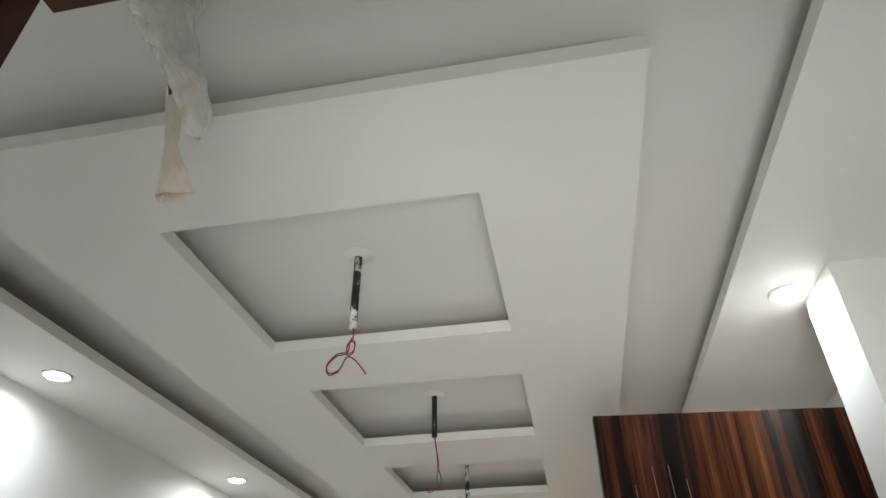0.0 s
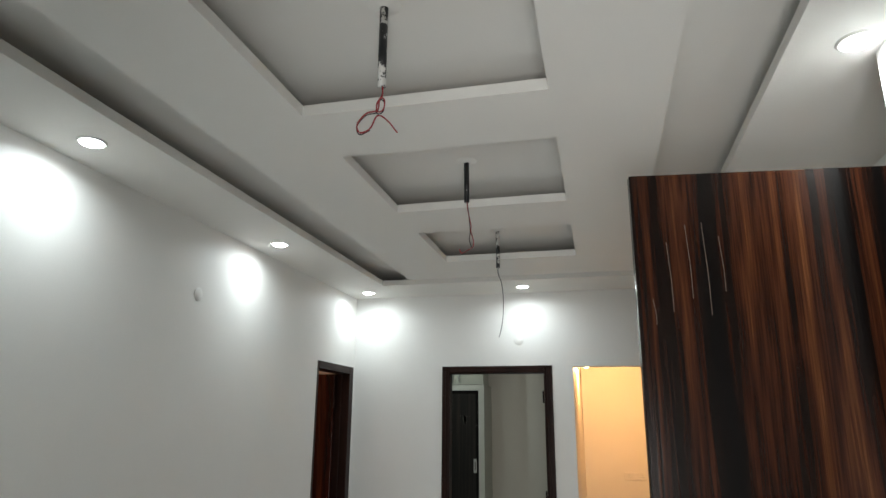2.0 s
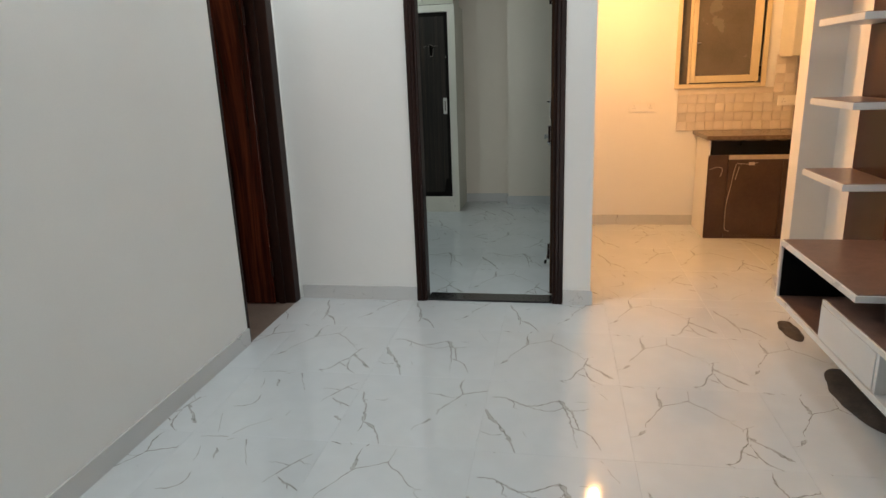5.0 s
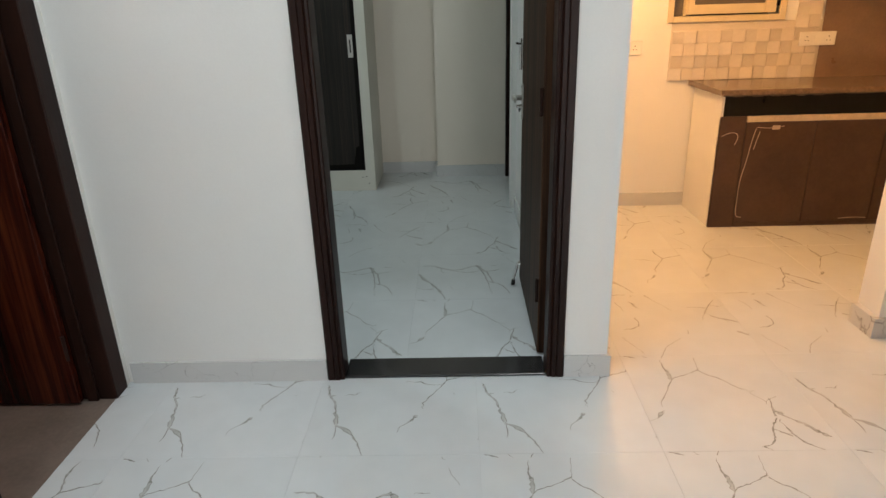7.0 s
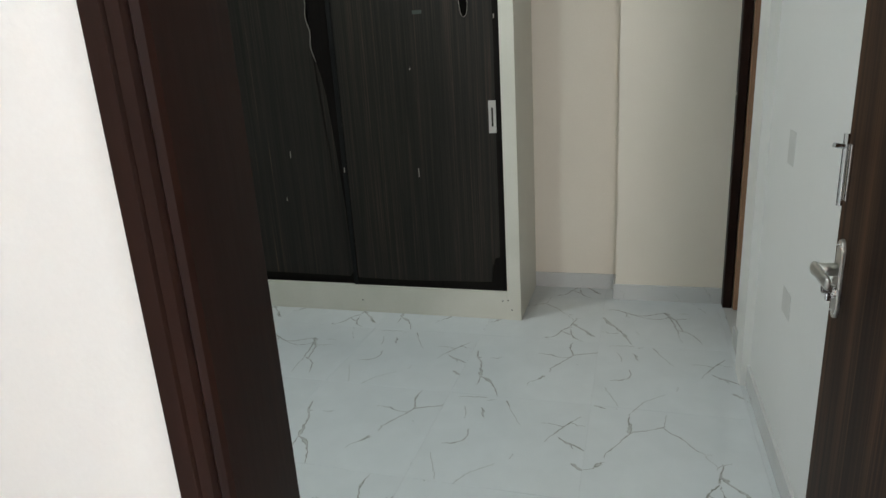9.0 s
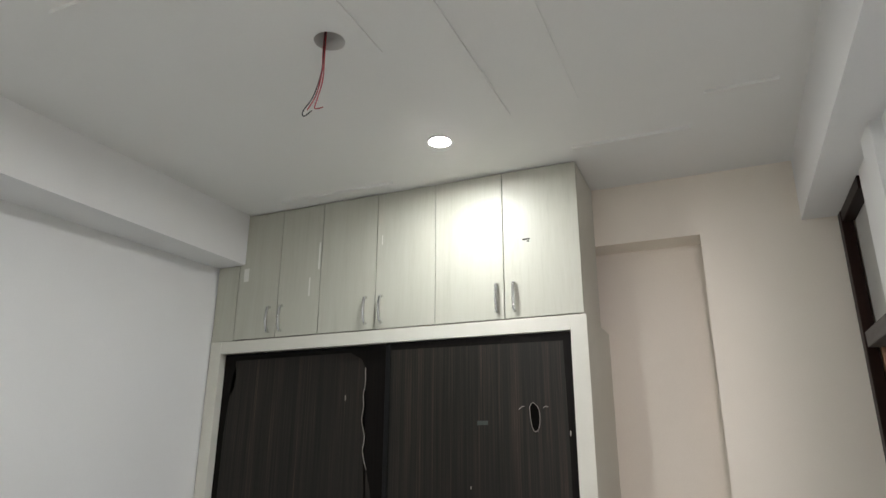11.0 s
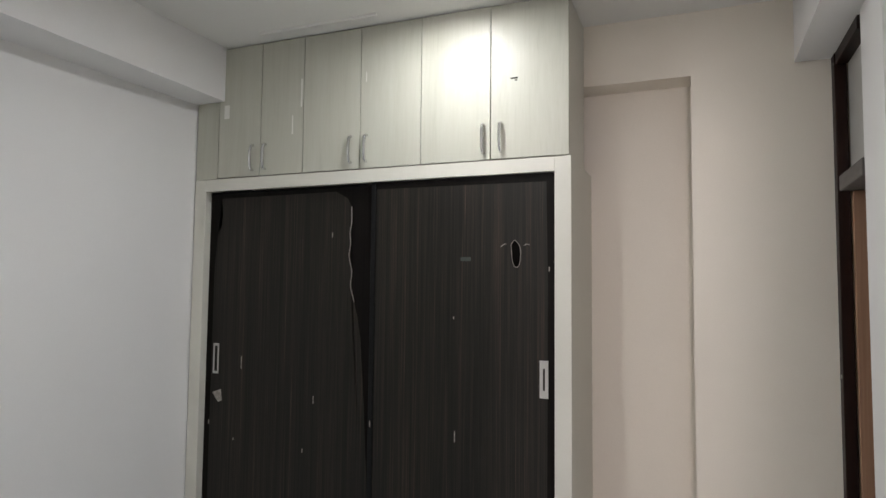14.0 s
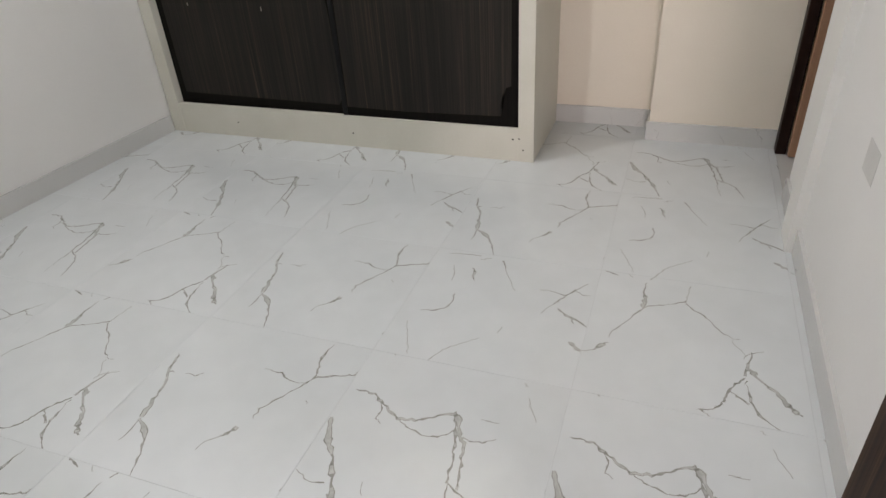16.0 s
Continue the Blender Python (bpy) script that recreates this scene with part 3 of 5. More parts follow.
# ---------------------------------------------------------------- doors
def plate_handle(parent, x, y, z, axis=(0, -1), tall=0.215, wide=0.048, lever=0.115, side=1):
    """Back plate with lever, on a face that looks along axis."""
    ax = Vector((axis[0], axis[1], 0))
    ac = Vector((-axis[1], axis[0], 0)) * side
    m_ = Matrix(((ac.x, ax.x, 0, x), (ac.y, ax.y, 0, y), (0, 0, 1, z), (0, 0, 0, 1)))
    # back plate: cropped corners and a shallow arch at both ends
    w2, t2 = wide / 2, tall / 2
    arch = [(w2 * math.cos(math.radians(q)) * 0.86, t2 - 0.016 + 0.016 * math.sin(math.radians(q))) for q in range(20, 161, 20)]
    out = [(w2, -t2 + 0.022), (w2, t2 - 0.022)] + arch + [(-w2, t2 - 0.022), (-w2, -t2 + 0.022)] + [(-q, -z_) for q, z_ in arch]
    bm = bmesh.new()
    rings = [[bm.verts.new((q * k, dep, z_ * (1 - (1 - k) * wide / tall))) for q, z_ in out] for dep, k in ((0.0, 1.0), (0.004, 1.0), (0.007, 0.93))]
    for lo, hi in zip(rings, rings[1:]):
        for q in range(len(out)):
            bm.faces.new((lo[q], lo[(q + 1) % len(out)], hi[(q + 1) % len(out)], hi[q]))
    bm.faces.new(rings[-1])
    bmesh.ops.recalc_face_normals(bm, faces=bm.faces)
    bmesh.ops.transform(bm, matrix=m_, verts=bm.verts)
    plate = part("handle_plate", bm, STEEL, parent, "brushed steel back plate")
    # lever: a neck and a blade that swells and rounds off at the tip
    zl = tall * 0.12
    bm = bmesh.new()
    cyl(bm, (0, 0.005, zl), (0, 0.046, zl), 0.0135, 0.0125, 18)
    secs = [(-0.016, 0.004, 0.010), (-0.012, 0.008, 0.0135), (0.0, 0.010, 0.0145), (lever * 0.25, 0.0085, 0.0120), (lever * 0.6, 0.0075, 0.0130), (lever * 0.9, 0.0065, 0.0135), (lever * 0.98, 0.0050, 0.0105), (lever, 0.002, 0.005)]
    rings = []
    for q, ry, rz in secs:
        rings.append([bm.verts.new((q, 0.045 + ry * math.cos(math.radians(a_)), zl + rz * math.sin(math.radians(a_)))) for a_ in range(0, 360, 24)])
    for lo, hi in zip(rings, rings[1:]):
        for q in range(15):
            bm.faces.new((lo[q], lo[(q + 1) % 15], hi[(q + 1) % 15], hi[q]))
    bm.faces.new(rings[0])
    bm.faces.new(rings[-1][::-1])
    bmesh.ops.recalc_face_normals(bm, faces=bm.faces)
    bmesh.ops.transform(bm, matrix=m_, verts=bm.verts)
    part("lever", bm, STEEL, plate, "brushed steel lever", True)
    zc = -tall * 0.16
    bm = bmesh.new()
    cyl(bm, (0, 0.005, zc), (0, 0.012, zc), 0.016, 0.015, 18)
    cyl(bm, (0, 0.011, zc + 0.004), (0, 0.030, zc + 0.004), 0.0095, 0.0085, 16)
    box(bm, -0.005, 0.005, 0.011, 0.022, zc - 0.020, zc - 0.002, bevel=0.002)
    bmesh.ops.transform(bm, matrix=m_, verts=bm.verts)
    part("lock_cylinder", bm, CHROME, plate, "small chrome key cylinder")
    bm = box(bmesh.new(), -0.0012, 0.0012, 0.030, 0.0305, zc - 0.001, zc + 0.009)
    bmesh.ops.transform(bm, matrix=m_, verts=bm.verts)
    part("keyhole", bm, DARK, plate)
    for sx in (-1, 1):
        for sz in (-1, 1):
            bm = cyl(bmesh.new(), (sx * wide * 0.27, 0.006, sz * tall * 0.42), (sx * wide * 0.27, 0.0095, sz * tall * 0.42), 0.0035, 0.0028, 10)
            bmesh.ops.transform(bm, matrix=m_, verts=bm.verts)
            part("screw", bm, CHROME, plate)


# entrance leaf, standing open
leaf = thing("entrance_door", "tall glossy ebony-striped laminate door standing open", "door")
leaf.matrix_world = pose(0.314, 2.434, 0, 0, 0, math.degrees(math.atan2(0.10, 0.963)))
part("leaf", B(0, 0.968, 0, 0.036, 0.008, 2.425, bevel=0.0025), EBONY, leaf)
plate_handle(leaf, 0.054, -0.0005, 0.999, (0, -1), side=1)
# pale hairline ridges put in for the bright reflection streaks on the laminate
for x, z0, z1 in ((0.105, 1.98, 2.20), (0.165, 2.02, 2.255), (0.215, 1.97, 2.26), (0.262, 2.04, 2.215), (0.052, 1.94, 2.02)):
    wire("glint_ridge", [(x - 0.006, -0.0006, z1), (x - 0.003, -0.0012, z0 * 0.3 + z1 * 0.7), (x, -0.0012, z0 * 0.6 + z1 * 0.4), (x, -0.0004, z0)], 0.0011, GLINT, leaf, "thin pale ridge drawn as a highlight on the door")
part("latch", B(-0.010, 0.0, 0.013, 0.025, 1.034, 1.060, bevel=0.002), CHROME, leaf, "chrome latch")
part("screw", cyl(bmesh.new(), (0.001, 0.019, 0.955), (-0.002, 0.019, 0.955), 0.006, seg=12), CHROME, leaf)

# bedroom leaf, swung back against the partition
leaf = thing("bedroom_door", "walnut-striped laminate door swung open against the wall", "door")
part("leaf", B(-0.284, -0.250, 5.99, 6.775, 0.012, 2.035, bevel=0.0025), LEAFWOOD, leaf)
plate_handle(leaf, -0.2845, 6.725, 0.945, (-1, 0), tall=0.165, wide=0.034, lever=0.095, side=1)
bm = bmesh.new()
cyl(bm, (-0.295, 6.750, 1.09), (-0.295, 6.750, 1.23), 0.0055, seg=12)
box(bm, -0.289, -0.284, 6.738, 6.764, 1.10, 1.21, bevel=0.001)
cyl(bm, (-0.295, 6.750, 1.205), (-0.318, 6.740, 1.21), 0.005, seg=10)
part("tower_bolt", bm, CHROME, leaf, "chrome tower bolt")
bm = bmesh.new()
cyl(bm, (-0.286, 6.72, 0.115), (-0.300, 6.72, 0.115), 0.014, 0.012, 14)
cyl(bm, (-0.298, 6.72, 0.118), (-0.322, 6.705, 0.03), 0.007, 0.006, 10)
stop = part("door_stopper", bm, CHROME, leaf, "chrome fold-down door stopper")
part("rubber_foot", cyl(bmesh.new(), (-0.321, 6.7055, 0.032), (-0.325, 6.702, 0.004), 0.010, 0.011, 12), BLACKPLASTIC, stop, "black rubber foot")
for z in (0.25, 1.0, 1.8):
    part("hinge", cyl(bmesh.new(), (-0.292, 5.992, z), (-0.292, 5.992, z + 0.1), 0.007, seg=10), FRAME, leaf)

# side room leaf, open into that room
leaf = thing("side_door", "reddish striped laminate door opened into the side room", "door")
part("leaf", B(-2.86, -2.062, 5.675, 5.71, 0.008, 2.035, bevel=0.0025), REDWOOD, leaf)
for z in (0.2, 1.75):
    part("hinge", cyl(bmesh.new(), (-2.058, 5.672, z), (-2.058, 5.672, z + 0.1), 0.007, seg=10), FRAME, leaf)
# bathroom leaf
leaf = thing("bathroom_door", "pale teak laminate bathroom door opened inwards", "door")
part("leaf", B(BR + 0.042, BR + 0.56, 8.862, 8.892, 0.01, 1.92, bevel=0.0025), TEAK, leaf)
part("bolt", cyl(bmesh.new(), (BR - 0.008, 8.93, 1.15), (BR + 0.004, 8.93, 1.15), 0.008, seg=12), STEEL, leaf)

# ---------------------------------------------------------------- downlights and rods
def downlight(x, y, z):
    e = thing("downlight", "round white recessed LED downlight switched on", "downlight", "recessed ceiling downlights")
    e.location = (x, y, z)
    part("bezel", lathe(bmesh.new(), [(0.058, 0.0), (0.058, -0.004), (0.055, -0.007), (0.047, -0.006), (0.045, 0.0)], (0, 0, 0)), SWITCH, e, "white plastic bezel", True)
    part("lens", lathe(bmesh.new(), [(0.0455, -0.001), (0.0455, -0.005), (0.040, -0.010), (0.028, -0.014), (0.0005, -0.016)], (0, 0, 0)), LEDON, e, "glowing white lens", True)
    return e


first = downlight(*HALL_LAMPS[0], CZ)
for x, y in HALL_LAMPS[1:]:
    copy_thing(first, pose(x, y, CZ))
for x, y in BED_LAMPS:
    copy_thing(first, pose(x, y, BZ))


def fan_rod(x, y, bottom, wires, label):
    e = thing("fan_rod", label, "ceiling hook", "bare fan hooks in the ceiling trays")
    bm = cyl(bmesh.new(), (x, y, SLAB), (x, y, bottom), 0.0125, seg=16)
    part("rod", bm, TAPE, e, "black rod smeared with white paint", True)
    part("rod_socket", lathe(bmesh.new(), [(0.05, 0.0), (0.035, -0.006), (0.014, -0.010)], (x, y, SLAB), 20), CEIL, e, "", True)
    for pts_, r, mt in wires:
        wire("wire", [(x + a, y + b, c) for a, b, c in pts_], r, mt, e)
    return e


LOOP = [(0, 0, 2.60), (0.004, 0, 2.56), (-0.012, 0, 2.53), (-0.01, 0, 2.505), (0.008, 0, 2.51), (0.01, 0, 2.54), (-0.004, 0, 2.545), (-0.01, 0, 2.51), (-0.045, 0.004, 2.505), (-0.072, 0.006, 2.475), (-0.06, 0, 2.445), (-0.03, 0, 2.455), (-0.008, -0.004, 2.49), (0.02, 0, 2.475), (0.05, 0.004, 2.435)]
fan_rod(-0.376, 1.973, 2.582, [(LOOP, 0.0022, REDWIRE), ([(a - 0.002, b + 0.004, c - 0.004) for a, b, c in LOOP[:12]], 0.0018, BLACKWIRE)], "paint-smeared fan hook rod with a looped red wire")
fan_rod(-0.376, 3.19, 2.645, [([(0, 0, 2.66), (0.006, 0, 2.60), (0.02, 0, 2.53), (0.018, 0, 2.50), (0.028, 0, 2.47), (0.03, 0, 2.43), (0.0, 0, 2.41), (-0.025, 0, 2.40), (-0.035, 0, 2.42)], 0.0024, REDWIRE), ([(0.002, 0, 2.66), (0.01, 0, 2.58), (0.016, 0, 2.50), (0.012, 0, 2.46), (0.025, 0, 2.42)], 0.002, BLACKWIRE)], "paint-smeared fan hook rod with tangled wires")
fan_rod(-0.41, 4.35, 2.60, [([(0, 0, 2.62), (0.0, 0, 2.56), (0.02, 0, 2.50), (0.03, 0, 2.40), (0.026, 0, 2.28), (0.012, 0, 2.20), (0.0, 0, 2.155)], 0.0026, BLACKWIRE)], "paint-smeared fan hook rod with one straight wire")

# plastic-wrapped hook by the entrance
e = thing("wrapped_hook", "fan hook rod wrapped in twisted clear plastic sheet", "ceiling hook")
part("rod", cyl(bmesh.new(), (-0.47, 0.985, SLAB), (-0.372, 0.985, 2.53), 0.018, 0.012, seg=16), TAPE, e, "black rod smeared with white paint", True)
part("collar", lathe(bmesh.new(), [(0.022, SLAB), (0.050, SLAB - 0.004), (0.056, 2.80), (0.056, 2.782), (0.051, 2.779), (0.022, 2.785)], (-0.472, 0.985, 0)), CHROME, e, "chrome canopy cup", True)
part("band", cyl(bmesh.new(), (-0.472, 0.985, 2.826), (-0.472, 0.985, 2.806), 0.0575, 0.0575, seg=28), TAPE, e, "black band smeared with paint", True)


def rag(rows, seed, depth, folds, rings_n=26, seg=30):
    """Crumpled sleeve of plastic through rows of (height, one side, other side)."""
    rng = random.Random(seed)
    ph = [rng.uniform(0, 6.28) for _ in range(6)]
    bm = bmesh.new()
    rings = []
    zs = [r[0] for r in rows][::-1]
    for i in range(rings_n):
        u = i / (rings_n - 1)
        z = rows[0][0] + (rows[-1][0] - rows[0][0]) * u
        xl = float(np.interp(z, zs, [r[1] for r in rows][::-1]))
        xr = float(np.interp(z, zs, [r[2] for r in rows][::-1]))
        cx, r = (xl + xr) / 2, (xr - xl) / 2
        row = []
        for k in range(seg):
            a = 2 * math.pi * k / seg
            crease = abs(math.sin(1.5 * a + 7.0 * u + ph[0])) + 0.6 * abs(math.sin(2.5 * a - 11.0 * u + ph[1])) + 0.35 * math.sin(5 * a + 23 * u + ph[2])
            rr = r * (1 - folds * 0.5 + folds * 0.5 * crease + rng.uniform(-0.04, 0.04))
            row.append(bm.verts.new((cx + rr * math.cos(a), 0.985 + depth * rr * math.sin(a), z + 0.10 * r * math.sin(2 * a + 9 * u + ph[3]) + rng.uniform(-0.002, 0.002))))
        rings.append(row)
    for lo, hi in zip(rings, rings[1:]):
        for k in range(seg):
            bm.faces.new((lo[k], lo[(k + 1) % seg], hi[(k + 1) % seg], hi[k]))
    return bm


part("plastic_wrap", rag([(2.842, -0.548, -0.400), (2.78, -0.520, -0.396), (2.70, -0.472, -0.374), (2.60, -0.414, -0.346), (2.53, -0.376, -0.314), (2.484, -0.350, -0.298), (2.437, -0.336, -0.292), (2.415, -0.312, -0.300)], 1, 0.8, 0.30), POLY, e, "crumpled clear plastic")
part("plastic_tail", rag([(2.562, -0.398, -0.385), (2.50, -0.384, -0.350), (2.446, -0.371, -0.344), (2.40, -0.359, -0.336), (2.36, -0.356, -0.316), (2.295, -0.347, -0.284)], 3, 0.35, 0.34), POLYWARM, e, "twisted beige tail of plastic")

# wires from the bedroom ceiling hole
e = thing("ceiling_wires", "loose red and black wires hanging from a round ceiling hole", "wires")
for pts_, mt in (([(0, 0, 2.90), (0.0, 0, 2.78), (-0.005, 0, 2.70), (-0.03, 0, 2.62), (-0.065, 0, 2.575), (-0.06, 0, 2.555), (-0.03, 0, 2.57)], BLACKWIRE), ([(0.006, 0, 2.90), (0.004, 0, 2.78), (0.004, 0, 2.68), (-0.012, 0, 2.61), (-0.02, 0, 2.575), (0.012, 0, 2.572)], REDWIRE), ([(-0.004, 0.004, 2.90), (-0.003, 0, 2.78), (-0.002, 0, 2.70), (-0.02, 0, 2.62), (-0.05, 0, 2.575)], REDWIRE)):
    wire("wire", [(hx - 0.02 + a, hy + b, c) for a, b, c in pts_], 0.0022, mt, e)

# round blanking plates
for nm, m_ in (("junction_cover", pose(HL, 3.46, 2.318, 0, 90, 0)), ("junction_cover", pose(-0.47, HE, 2.31, 90, 0, 0))):
    e = thing(nm, "round white wall junction cover painted over", "junction cover", "painted junction covers")
    part("disc", lathe(bmesh.new(), [(0.0005, 0.003), (0.036, 0.003), (0.038, 0.0015), (0.038, 0.0)], (0, 0, 0)), WALL, e, "", True)
    e.matrix_world = m_

# ---------------------------------------------------------------- wardrobe
WX0, WX1, WY = -3.352, -1.260, 8.575
OX0, OX1 = -3.277, -1.334
e = thing("wardrobe", "built-in wardrobe with torn black sliding doors and cream trim", "wardrobe")
part("side_panel", B(OX1, WX1, WY, RECY - 0.003, 0, 2.088, bevel=0.002), CREAMTRIM, e)
part("side_panel", B(WX0, OX0, WY, RECY - 0.003, 0, 2.088, bevel=0.002), CREAMTRIM, e)
part("plinth", B(OX0, OX1 - 0.0, WY + 0.002, WY + 0.03, 0, 0.165, bevel=0.002), CREAMTRIM, e, "scuffed cream plinth board")
part("top_rail", B(OX0, OX1, WY + 0.001, WY + 0.03, 2.022, 2.088, bevel=0.002), CREAMTRIM, e)
part("back_panel", B(OX0, OX1, WY + 0.40, WY + 0.42, 0.165, 2.022), BLACKLAM, e)
part("track", B(OX0, OX1, WY + 0.010, WY + 0.09, 0.150, 0.160), DARK, e)


def slider(x0, x1, y, hx0, torn):
    dr = part("sliding_door", B(x0, x1, y, y + 0.02, 0.160, 2.02, bevel=0.002), BLACKLAM, e, "black grained laminate sliding door with scratches")
    rim, z0, z1 = (0.014, 1.06, 1.155) if torn else (0.009, 1.04, 1.177)
    bm = bmesh.new()
    for q in ((hx0, hx0 + rim, 1.027, 1.19), (hx0 + 0.038 - rim, hx0 + 0.038, 1.027, 1.19), (hx0 + rim, hx0 + 0.038 - rim, 1.027, z0), (hx0 + rim, hx0 + 0.038 - rim, z1, 1.19)):
        box(bm, q[0], q[1], y - 0.004, y + 0.001, q[2], q[3])
    hd = part("pull", bm, STEEL, dr, "flush steel finger pull")
    part("pull_cup", B(hx0 + rim, hx0 + 0.038 - rim, y - 0.001, y + 0.0, z0, z1), DARK, hd)
    return dr


left = slider(OX0, -2.19, WY + 0.045, -3.225, False)
right = slider(-2.24, OX1, WY + 0.014, -1.402, True)
part("edge_bar", B(-2.247, -2.222, WY + 0.010, WY + 0.036, 0.160, 2.02, bevel=0.003), BLACKPLASTIC, right, "black edge profile")
# dusty protective film, torn along the left door's edge
tear = [(-2.467, 1.99), (-2.40, 1.955), (-2.376, 1.91), (-2.374, 1.83), (-2.383, 1.78), (-2.378, 1.724), (-2.386, 1.66), (-2.368, 1.58), (-2.374, 1.51), (-2.352, 1.43), (-2.331, 1.355), (-2.312, 1.25), (-2.303, 1.133), (-2.285, 0.9), (-2.268, 0.6), (-2.262, 0.235), (-2.28, 0.205)]
left_edge = [(-3.198, 1.985), (-3.188, 1.90), (-3.195, 1.84), (-3.222, 1.78), (-3.236, 1.60), (-3.236, 1.22), (-3.238, 0.6), (-3.235, 0.22)]


def sheet(outline, y):
    bm = bmesh.new()
    f = bm.faces.new([bm.verts.new((x, y, z)) for x, z in outline])
    bmesh.ops.triangulate(bm, faces=[f])
    bmesh.ops.recalc_face_normals(bm, faces=bm.faces)
    return bm


part("film", sheet(tear[::-1] + left_edge, WY + 0.0425), FILM, left, "dusty torn protective film")
part("film", sheet([(-2.218, 1.985), (-1.372, 1.98), (-1.365, 1.5), (-1.368, 0.62), (-1.37, 0.36), (-1.395, 0.35), (-1.415, 0.30), (-1.42, 0.215), (-1.9, 0.205), (-2.216, 0.21)], WY + 0.0125), FILM, right, "dusty protective film")
wire("torn_edge", [(x, WY + 0.0425, z) for x, z in tear[2:10]], 0.0022, PEEL, left, "pale torn laminate edge")
# puncture in the right door: a flat near-black face paints its shaded inside
hole = [(-1.533, 1.700), (-1.520, 1.719), (-1.507, 1.712), (-1.492, 1.690), (-1.488, 1.655), (-1.494, 1.612), (-1.508, 1.597), (-1.522, 1.612), (-1.529, 1.650)]
bm = bmesh.new()
bm.faces.new([bm.verts.new((x, WY + 0.0115, z)) for x, z in hole][::-1])
part("puncture", bm, DARK, right, "ragged hole in the laminate")
wire("torn_edge", [(x, WY + 0.0105, z) for x, z in hole + hole[:1]], 0.0012, PEEL, right)
wire("torn_edge", [(-1.582, WY + 0.0122, 1.690), (-1.566, WY + 0.0118, 1.704), (-1.556, WY + 0.0122, 1.703)], 0.0014, PEEL, right)
wire("torn_edge", [(-1.472, WY + 0.0122, 1.696), (-1.462, WY + 0.0118, 1.702), (-1.450, WY + 0.0122, 1.698)], 0.0014, PEEL, right)
# chips and paint nicks
rng = random.Random(7)
for x, z, h, dr, y in ((-3.037, 1.06, 0.07, left, 0.042), (-2.581, 0.91, 0.04, left, 0.042), (-2.487, 1.755, 0.025, left, 0.042), (-3.245, 0.755, 0.02, left, 0.042), (-3.076, 0.68, 0.014, left, 0.042), (-2.64, 0.66, 0.02, left, 0.042), (-1.80, 0.80, 0.05, right, 0.012), (-1.81, 1.36, 0.012, right, 0.012), (-2.237, 0.83, 0.03, right, 0.0092), (-1.362, 1.58, 0.02, right, 0.0125)):
    part("nick", B(x, x + 0.0045, WY + y - 0.0006, WY + y + 0.001, z, z + h), PEEL, dr)
bm = bmesh.new()
bm.faces.new([bm.verts.new(c) for c in ((-3.225, WY + 0.0425, 0.925), (-3.165, WY + 0.040, 0.945), (-3.155, WY + 0.039, 0.885), (-3.185, WY + 0.0425, 0.875))])
part("tape_scrap", bm, PEEL, left, "scrap of torn tape")
part("dab", B(-1.775, -1.725, WY + 0.0115, WY + 0.0126, 1.628, 1.646, bevel=0.0004), mottled("grey_dab", (0.025, 0.034, 0.03), (0.055, 0.068, 0.058), 0.7, 30, 90, 0.1), right, "grey-green dried dab")
for x, z in ((-1.36, 0.11), (-1.33, 0.115), (-1.31, 0.06), (-2.2, 0.075), (-2.9, 0.08)):
    part("nail_hole", cyl(bmesh.new(), (x, WY + 0.001, z), (x, WY - 0.0008, z), 0.004, seg=8), DARK, e)

# lofts above
lofts = thing("loft_cabinet", "cream woodgrain loft cabinet with six doors above the wardrobe", "cabinet")
part("carcass", B(-3.20, WX1 - 0.026, WY + 0.022, BY - 0.002, 2.09, BZ - 0.003), CABBROWN, lofts)
part("filler", B(-3.352, -3.204, WY + 0.004, WY + 0.02, 2.09, 2.519), CREAM, lofts)
part("end_panel", B(WX1 - 0.024, WX1 - 0.010, WY + 0.0195, BY - 0.002, 2.09, BZ - 0.003, bevel=0.001), CREAMTRIM, lofts)
EDG = [-3.2, -2.919, -2.65, -2.313, -1.981, -1.63, -1.268]
HND = [-2.965, -2.883, -2.363, -2.275, -1.664, -1.580]
for i in range(6):
    dr = part("door", B(EDG[i] + 0.0022, EDG[i + 1] - 0.0022, WY, WY + 0.019, 2.093, BZ - 0.006, bevel=0.0015), CREAM, lofts)
    x = HND[i]
    wire("handle", [(x, WY, 2.125), (x, WY - 0.022, 2.135), (x, WY - 0.030, 2.19), (x, WY - 0.022, 2.248), (x, WY, 2.258)], 0.0075, CHROME, dr, "chrome bow handle")
smear = mottled("smear", (0.68, 0.67, 0.62), (0.76, 0.75, 0.70), 0.6, 30, 90, 0.1)
for x, z, w, h, mt in ((-3.165, 2.42, 0.035, 0.075, smear), (-2.283, 2.53, 0.005, 0.05, smear), (-1.535, 2.457, 0.035, 0.007, DARK), (-1.515, 2.447, 0.012, 0.006, DARK), (-2.668, 2.44, 0.010, 0.15, smear), (-2.72, 2.30, 0.008, 0.10, smear)):
    part("paint_mark", B(x, x + w, WY - 0.0012, WY - 0.0002, z, z + h, bevel=0.0004), mt, lofts)

